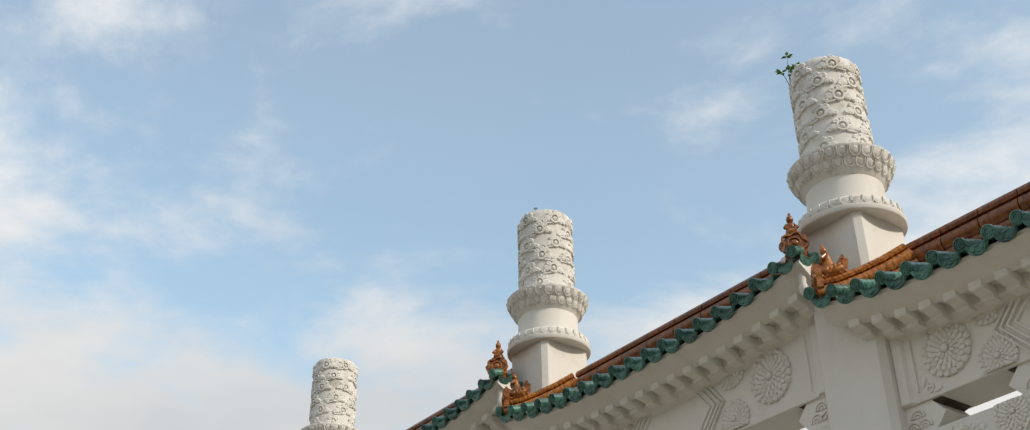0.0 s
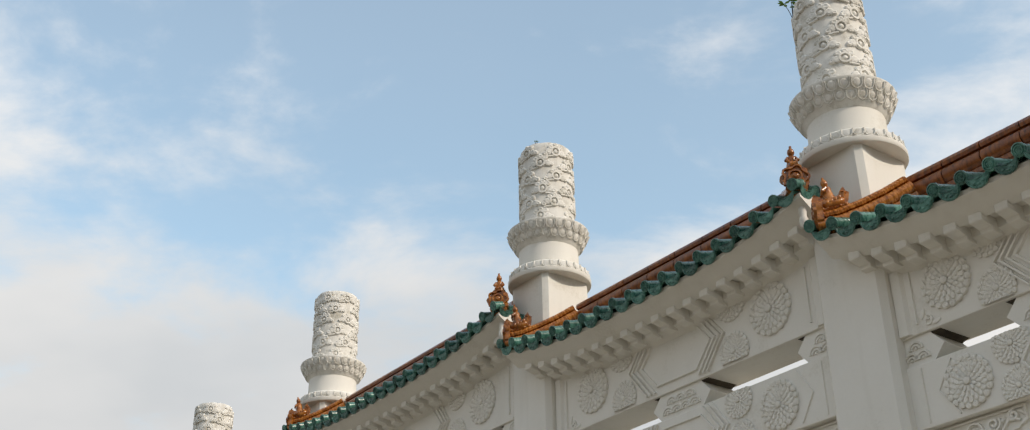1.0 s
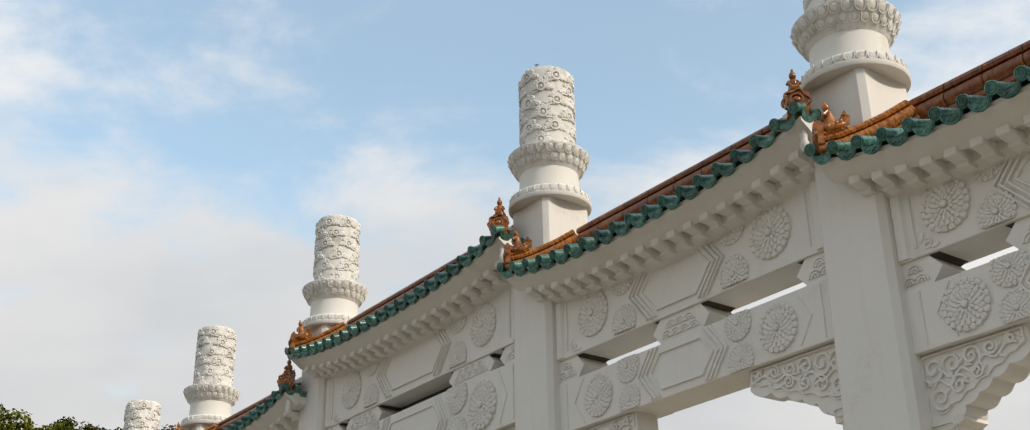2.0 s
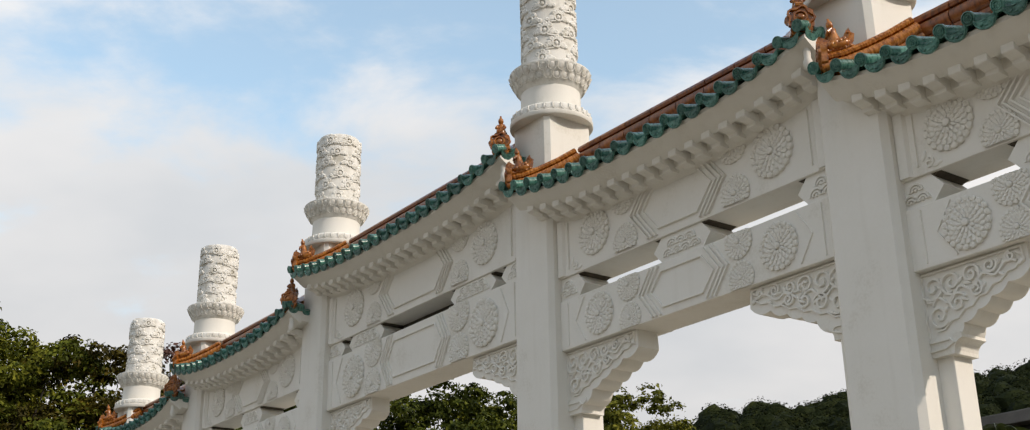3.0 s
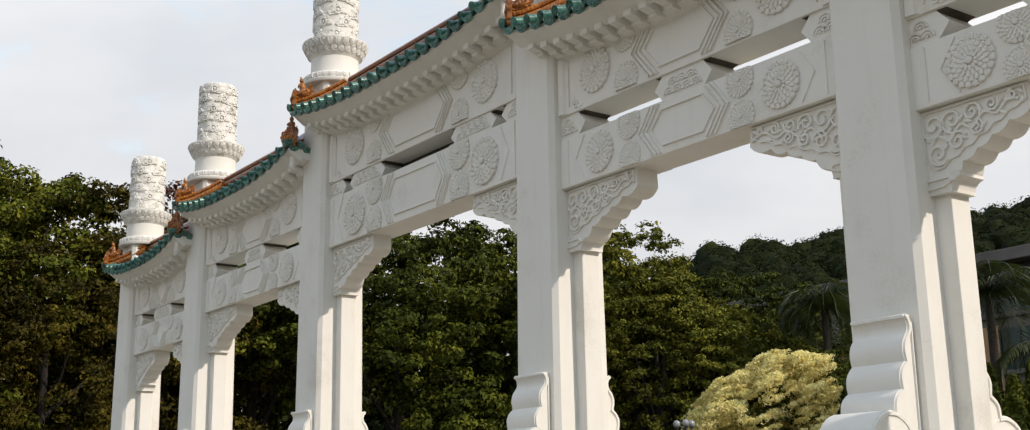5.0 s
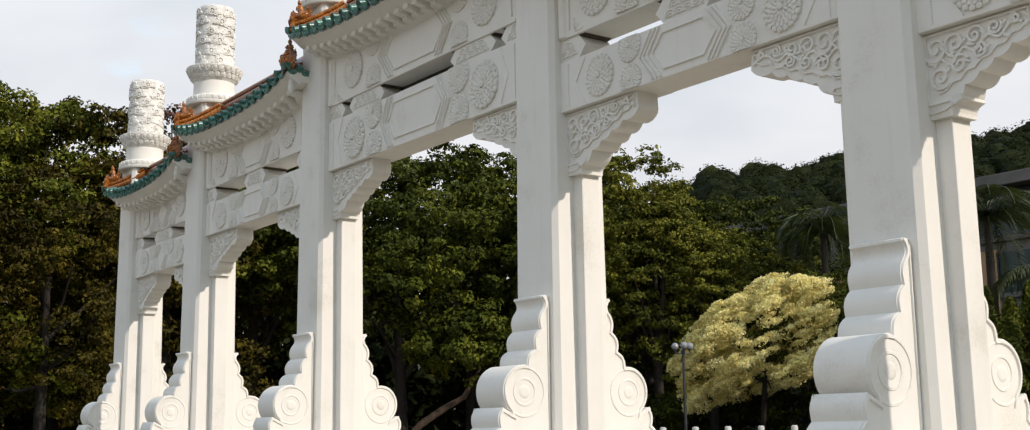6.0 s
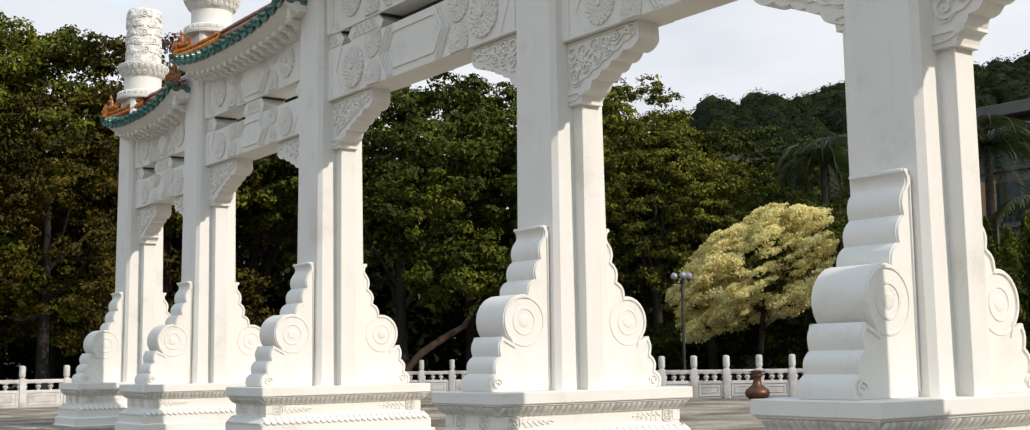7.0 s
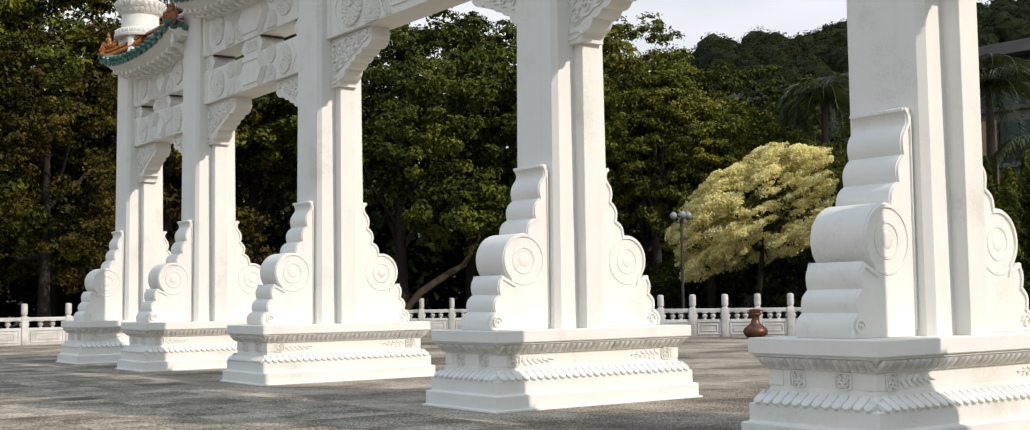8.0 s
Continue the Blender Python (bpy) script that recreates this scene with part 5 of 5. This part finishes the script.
def make_palm(seed, h, m, fronds=17, length=3.6):
    rnd = random.Random(seed)
    t = thing("palm_tree", m, "tall palm with drooping green fronds", "palm", "palms beside the building")
    bm = bmesh.new()
    tube(bm, [(0, 0, -0.05), (0.02, 0, h * 0.3), (0.05, 0.02, h * 0.7), (0.05, 0.02, h)], [0.26, 0.22, 0.18, 0.13], 12)
    part("trunk", mesh("trunk", bm, BARK, 60), t)
    for k in range(fronds):
        az = 2 * math.pi * (k * 0.382) + rnd.uniform(-.2, .2)
        up = rnd.uniform(0.1, 1.25) if k < fronds - 5 else rnd.uniform(-0.6, 0.1)
        bm = bmesh.new()
        L = length * rnd.uniform(0.8, 1.1)
        pts, x, z, a = [], 0.0, 0.0, up
        for j in range(13):
            pts.append((x, z))
            x += L / 12 * math.cos(a)
            z += L / 12 * math.sin(a)
            a -= 0.145 + 0.02 * j * 0.4
        tube(bm, [(x, 0, z) for x, z in pts], [0.035 - 0.0024 * j for j in range(13)], 5)
        for j in range(1, 60):
            f = j / 60 * 11.99
            i = int(f)
            g = f - i
            px, pz = pts[i][0] * (1 - g) + pts[i + 1][0] * g, pts[i][1] * (1 - g) + pts[i + 1][1] * g
            ll = L * 0.24 * math.sin(math.pi * min(1, 0.12 + 0.86 * j / 60)) ** 0.7
            for sg in (-1, 1):
                tip = Vector((px + ll * 0.45, sg * ll * 0.75, pz - ll * rnd.uniform(0.25, 0.75)))
                base = Vector((px, sg * 0.02, pz))
                w = Vector((0.045, 0, 0.012))
                vs = [bm.verts.new(q) for q in (base - w * 0.4, base.lerp(tip, 0.5) - w * 0.6 + Vector((0, 0, 0.04)), tip, base.lerp(tip, 0.5) + w * 0.6 + Vector((0, 0, 0.04)))]
                bm.faces.new(vs)
        part("frond", mesh("frond", bm, LEAF_PALM), t, Matrix.Translation((0.05, 0.02, h - 0.05)) @ Matrix.Rotation(az, 4, "Z"))
    return t


make_palm(51, 9.6, place(21.2, 51), 30, 3.6)
make_palm(52, 10.9, place(14.2, 60), 46, 2.9)
make_palm(53, 7.2, place(23.6, 50), 14, 3.2)


# ---- wooded hill ----
def hill_height(az, d):
    """Height of the wooded hillside; its crest lies about 320 m off."""
    # beyond 60 degrees the unseen ring is added to hold back low sky light
    crest = 62.4 + 4.5 * math.exp(-((az - 22) / 3.0) ** 2) - 38 / (1 + math.exp((az - 6.6) / 0.8)) + 12 / (1 + math.exp(-(abs(az) - 60) / 8))
    t = (d - 190) / 130
    f = max(0.0, min(1.0, t)) if d < 320 else 1.0 - 0.4 * min(1.0, (d - 320) / 200)
    return crest * f ** 0.8 + 2.2 * noise.noise(Vector((az * 0.7, d * 0.03, 1)))


bm = bmesh.new()
grid = [[bm.verts.new((*polar(az, d).xy, hill_height(az, d) - 1.5)) for d in range(180, 521, 20)] for az in range(-180, 181, 4)]
for a, b in zip(grid, grid[1:]):
    for k in range(len(a) - 1):
        bm.faces.new((a[k], a[k + 1], b[k + 1], b[k]))
tagged(new("backdrop_hill", mesh("backdrop_hill", bm, HILL, 180)), "wooded hillside beyond the plaza, with an unseen ring added behind", "hill", "", "structure")
rng = np.random.default_rng(61)
ball = bmesh.new()
bmesh.ops.create_icosphere(ball, subdivisions=2, radius=1)
ball_v = np.array([v.co[:] for v in ball.verts])
ball_f = np.array([[v.index for v in f.verts] for f in ball.faces])
ball.free()
cs, ns, cores, core_f = [], [], [], []
for k in range(620):
    az, d = rng.uniform(5, 25), 215 + 112 * rng.uniform() ** 0.7
    base = polar(az, d, hill_height(az, d) - 0.5)
    r = rng.uniform(2.8, 5.6)
    size = np.array([r, r, r * 1.1])
    foot = np.array(base) + np.array([0, 0, r * 0.5])
    n = 260
    q = rng.normal(size=(n, 3)) + np.array([0, -0.4, 0.5])
    q /= np.linalg.norm(q, axis=1, keepdims=True)
    cs.append(foot + q * size * rng.uniform(0.82, 1.05, (n, 1)))
    ns.append(q * 1.3 + rng.normal(size=(n, 3)) * 0.3)
    # lumpy inner mass that the leaves stand on
    core_f.append(ball_f + len(ball_v) * k)
    cores.append(foot + ball_v * size * rng.uniform(0.74, 0.98, (len(ball_v), 1)))
inner = bpy.data.meshes.new("hill_thicket")
inner.from_pydata(np.concatenate(cores).tolist(), [], np.concatenate(core_f).tolist())
inner.materials.append(LEAF_HILL)
tagged(new("hill_thicket", inner), "dense dark green undergrowth covering the hillside", "woods", "", "stuff")
tagged(new("hill_woods", leaf_cards("hill_woods", np.concatenate(cs), np.concatenate(ns), 0.66, LEAF_HILL, rng, 0.75)), "dark green woods covering the hillside", "woods", "", "stuff")


# woods added to close sky gaps; the crowns' shade is put into dark leaves
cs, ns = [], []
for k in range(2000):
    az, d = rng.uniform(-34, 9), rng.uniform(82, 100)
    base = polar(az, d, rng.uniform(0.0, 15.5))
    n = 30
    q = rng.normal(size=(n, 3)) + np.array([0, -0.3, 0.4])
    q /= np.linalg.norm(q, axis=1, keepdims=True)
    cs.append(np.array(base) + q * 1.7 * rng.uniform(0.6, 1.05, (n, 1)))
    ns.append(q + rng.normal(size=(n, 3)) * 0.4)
tagged(new("far_woods", leaf_cards("far_woods", np.concatenate(cs), np.concatenate(ns), 0.75, LEAF_HILL, rng, 0.7)), "dense woods behind the trees, crown shade put into dark leaves", "woods", "", "stuff")


# ---- museum block behind the trees, square to the archway ----
def make_building():
    b = thing("building", pose(31.1, 73.7, 0, 0, 0, 125.97), "low brown building with flat overhanging roof and tinted windows", "building")
    bm = bmesh.new()
    # x runs away from the plaza's corner, y into the building (to its -y side)
    box(bm, -30, 42, -26, -2.2, 0, 15.6)
    part("wall", mesh("wall", bm, CONCRETE), b)
    bm = bmesh.new()
    box(bm, -32, 44, -28, 0, 16.05, 16.8, 0.05)
    part("roof", mesh("roof", bm, CONCRETE), b, None, "flat overhanging brown roof slab")
    bm = bmesh.new()
    box(bm, -31, 43, -27, -1.2, 15.6, 16.05)
    part("soffit", mesh("soffit", bm, DARK_METAL), b)
    fr = bmesh.new()
    box(fr, -0.06, 0.06, -0.05, 0.10, 0, 1, 0.0)
    mull = mesh("mullion", fr, DARK_METAL)
    pb = bmesh.new()
    box(pb, -0.62, 0.62, -0.03, 0.03, 0, 1)
    pane = mesh("pane", pb, PANE)
    for z0, h in ((13.2, 2.2), (9.6, 2.6), (5.6, 2.6)):
        for k in range(22):
            x = -14 + k * 1.4
            if z0 < 13 and k % 8 in (5, 6, 7):
                continue
            w = part("window", None, b, pose(x, -2.12, z0))
            part("pane", pane, w, Matrix.Diagonal((1, 1, h, 1)))
            part("mullion", mull, w, Matrix.Translation((0.7, 0.02, 0)) @ Matrix.Diagonal((1, 1, h, 1)))
        bm = bmesh.new()
        box(bm, -15, 18, -2.2, -1.95, z0 - 0.3, z0, 0.02)
        part("sill_band", mesh("sill_band", bm, CONCRETE), b)
    for k in range(3):
        bm = bmesh.new()
        box(bm, -14 + (k * 8 + 5) * 1.4 - 0.65, -14 + (k * 8 + 7) * 1.4 + 0.65, -2.2, -2.0, 5.6, 12.4, 0.02)
        part("wall_panel", mesh("wall_panel", bm, TAN), b, None, "tan plastered wall panel")


make_building()


# ---- balustrade ----
def balustrade_meshes():
    bm = bmesh.new()
    box(bm, -0.13, 0.13, -0.13, 0.13, 0.0, 1.12, 0.015)
    lathe(bm, [(0.10, 1.11), (0.085, 1.16), (0.115, 1.19), (0.125, 1.24), (0.125, 1.56), (0.115, 1.60), (0.06, 1.63)], 14)
    post = mesh("post", bm, BALUSTER, 40)
    bm = bmesh.new()
    box(bm, -0.5, 0.5, -0.08, 0.08, 0.0, 0.68, 0.012)
    strip(bm, [(-0.42, 0.12), (0.42, 0.12), (0.42, 0.58), (-0.42, 0.58)], 0.035, -0.078, -0.105, True)
    strip(bm, [(-0.30, 0.24), (0.30, 0.24), (0.30, 0.46), (-0.30, 0.46)], 0.025, -0.078, -0.098, True)
    panel = mesh("panel", bm, BALUSTER, 40)
    bm = bmesh.new()
    box(bm, -0.5, 0.5, -0.095, 0.095, 0.94, 1.09, 0.03)
    rail = mesh("handrail", bm, BALUSTER, 40)
    bm = bmesh.new()
    lathe(bm, [(0.07, 0.67), (0.05, 0.72), (0.10, 0.78), (0.11, 0.84), (0.05, 0.88), (0.13, 0.93), (0.13, 0.95)], 12)
    vase = mesh("vase_support", bm, BALUSTER, 40)
    return post, panel, rail, vase


POST, PANEL, RAIL, SUPPORT = balustrade_meshes()


def make_balustrade(x, y, dx, dy, n):
    step = math.hypot(dx, dy)
    b = thing("balustrade", pose(x, y, 0, 0, 0, math.degrees(math.atan2(dy, dx))), "weathered white stone balustrade with carved posts", "balustrade", "balustrades round the plaza")
    for k in range(n):
        part("post", POST, b, at(k * step))
        if k < n - 1:
            c, w = (k + 0.5) * step, step - 0.24
            part("panel", PANEL, b, at(c) @ Matrix.Diagonal((w, 1, 1, 1)))
            part("handrail", RAIL, b, at(c) @ Matrix.Diagonal((w, 1, 1, 1)))
            for sx in (-0.5, -0.16, 0.16, 0.5):
                part("vase_support", SUPPORT, b, at(c + sx * w) @ Matrix.Diagonal((1 if abs(sx) < 0.4 else 0.7, 1, 1, 1)))


make_balustrade(-27.2, 42.0, 1.33, 1.10, 15)
make_balustrade(-8.8, 59.4, 1.45, -0.12, 9)
make_balustrade(2.0, 48.2, 1.19, -0.24, 10)


# ---- bronze jar and street lamp ----
def make_jar():
    bm = bmesh.new()
    lathe(bm, [(0.24, 0.0), (0.30, 0.03), (0.41, 0.14), (0.45, 0.25), (0.40, 0.36), (0.28, 0.45), (0.17, 0.55), (0.135, 0.68), (0.15, 0.80), (0.19, 0.84), (0.205, 0.87), (0.185, 0.90), (0.205, 0.94), (0.21, 1.02), (0.16, 1.05), (0.15, 0.98), (0.05, 0.97)], 32)
    jar = tagged(new("bronze_jar", mesh("bronze_jar", bm, BRONZE, 50)), "large brown bronze bottle-shaped jar on the paving", "jar")
    jar.matrix_basis = pose(8.62, 44.6, 0.02)
    bm = bmesh.new()
    for sx in (-1, 1):
        tube(bm, [(sx * 0.20, 0, 0.88), (sx * 0.27, 0, 0.90), (sx * 0.27, 0, 1.0), (sx * 0.20, 0, 1.02)], [0.025] * 4, 6)
    part("handles", mesh("handles", bm, BRONZE, 50), jar)


def make_lamp():
    p = polar(7.72, 50.5)
    lamp = thing("street_lamp", Matrix.Translation(p), "dark metal park lamp with three glass globes", "street lamp")
    bm = bmesh.new()
    lathe(bm, [(0.16, -0.02), (0.16, 0.25), (0.09, 0.35), (0.065, 0.6), (0.055, 4.55), (0.09, 4.58), (0.09, 4.66), (0.04, 4.7)], 12)
    part("pole", mesh("pole", bm, DARK_METAL, 40), lamp)
    bm = bmesh.new()
    for a in (0.5, 2.6, 4.7):
        c, q = math.cos(a), math.sin(a)
        tube(bm, [(0, 0, 4.56), (0.16 * c, 0.16 * q, 4.53), (0.30 * c, 0.30 * q, 4.56), (0.34 * c, 0.34 * q, 4.66)], [0.028] * 4, 8)
    part("arm", mesh("arm", bm, DARK_METAL, 40), lamp)
    for a in (0.5, 2.6, 4.7):
        c, q = 0.34 * math.cos(a), 0.34 * math.sin(a)
        bm = bmesh.new()
        bmesh.ops.create_uvsphere(bm, u_segments=16, v_segments=10, radius=0.15, matrix=Matrix.Translation((c, q, 4.84)))
        part("globe", mesh("globe", bm, GLOBE, 180), lamp, None, "clear glass globe")
        bm = bmesh.new()
        lathe(bm, [(0.08, 4.66), (0.09, 4.70), (0.07, 4.72)], 10, (c, q))
        part("globe_holder", mesh("globe_holder", bm, DARK_METAL, 40), lamp)


make_jar()
make_lamp()


# ---- weeds rooted on the pillar tops ----
def make_weed(i, x, y, h, n):
    rnd = random.Random(70 + i)
    w = thing("weed", GATE @ at(PILLARS[i] + x, y, TOPS[i] - 0.05), "small green seedling rooted on a pillar top", "plant")
    bm, lv = bmesh.new(), bmesh.new()
    for k in range(n):
        a = rnd.uniform(0, 6.28)
        tip = Vector((0.3 * h * math.cos(a), 0.3 * h * math.sin(a), h * rnd.uniform(0.7, 1.0)))
        tube(bm, [(0, 0, 0), tip * 0.5 + Vector((0, 0, 0.02)), tip], [0.006, 0.005, 0.002], 5)
        for j in range(7):
            b = rnd.uniform(0, 6.28)
            d = Vector((math.cos(b), math.sin(b), rnd.uniform(-.1, .5))).normalized() * h * 0.22
            s = d.cross(Vector((0, 0, 1))).normalized() * h * 0.06
            vs = [lv.verts.new(q) for q in (tip, tip + d * 0.5 + s, tip + d, tip + d * 0.5 - s)]
            lv.faces.new(vs)
    part("stem", mesh("stem", bm, BARK, 60), w)
    part("leaves", mesh("leaves", lv, SPRIG), w)


make_weed(1, -0.46, -0.16, 0.46, 5)
make_weed(2, 0.12, -0.30, 0.12, 3)

# ---- paving ----
bm = bmesh.new()
box(bm, -900, 900, -900, 900, -0.5, 0.0)
ground = tagged(new("ground", mesh("ground", bm, JOINT)), "grey weathered plaza paving", "ground", "", "structure")
bm = bmesh.new()
prism(bm, [(-60, 30), (-27, 43), (-9.5, 60.0), (2.2, 59.3), (2.4, 48.7), (13.5, 46.6), (60, 38), (150, 170), (-150, 170)], 0.012, 0.05, "z")
tagged(new("ground_bed", mesh("ground_bed", bm, SOIL)), "dark planting soil under the trees", "soil", "", "structure")
SLABS = [slab_mesh(k) for k in range(5)]
rnd = random.Random(5)
verts, faces = [], []
for a in range(-56, 34):
    for b in range(-16, 52):
        if -9 <= b <= -4 and -36 <= a <= 8:
            part("paving_slab", SLABS[rnd.randrange(5)], ground, GATE @ at((a + 0.5) * SLAB, (b + 0.5) * SLAB - 0.28, 0.0, 90 * rnd.randrange(4)))
            continue
        k = len(verts)
        for z, h in ((0.0, SLAB / 2 - 0.007), (0.018, SLAB / 2 - 0.011)):
            for x, y in ((-1, -1), (1, -1), (1, 1), (-1, 1)):
                verts.append(GATE @ Vector(((a + 0.5) * SLAB + x * h, (b + 0.5) * SLAB - 0.28 + y * h, z)))
        faces += [(k + 4, k + 5, k + 6, k + 7), (k, k + 1, k + 5, k + 4), (k + 1, k + 2, k + 6, k + 5), (k + 2, k + 3, k + 7, k + 6), (k + 3, k, k + 4, k + 7)]
pave = bpy.data.meshes.new("paving")
pave.from_pydata(verts, [], faces)
pave.materials.append(GRANITE)
stuff = part("paving", pave, ground)
tagged(stuff, kind="stuff")
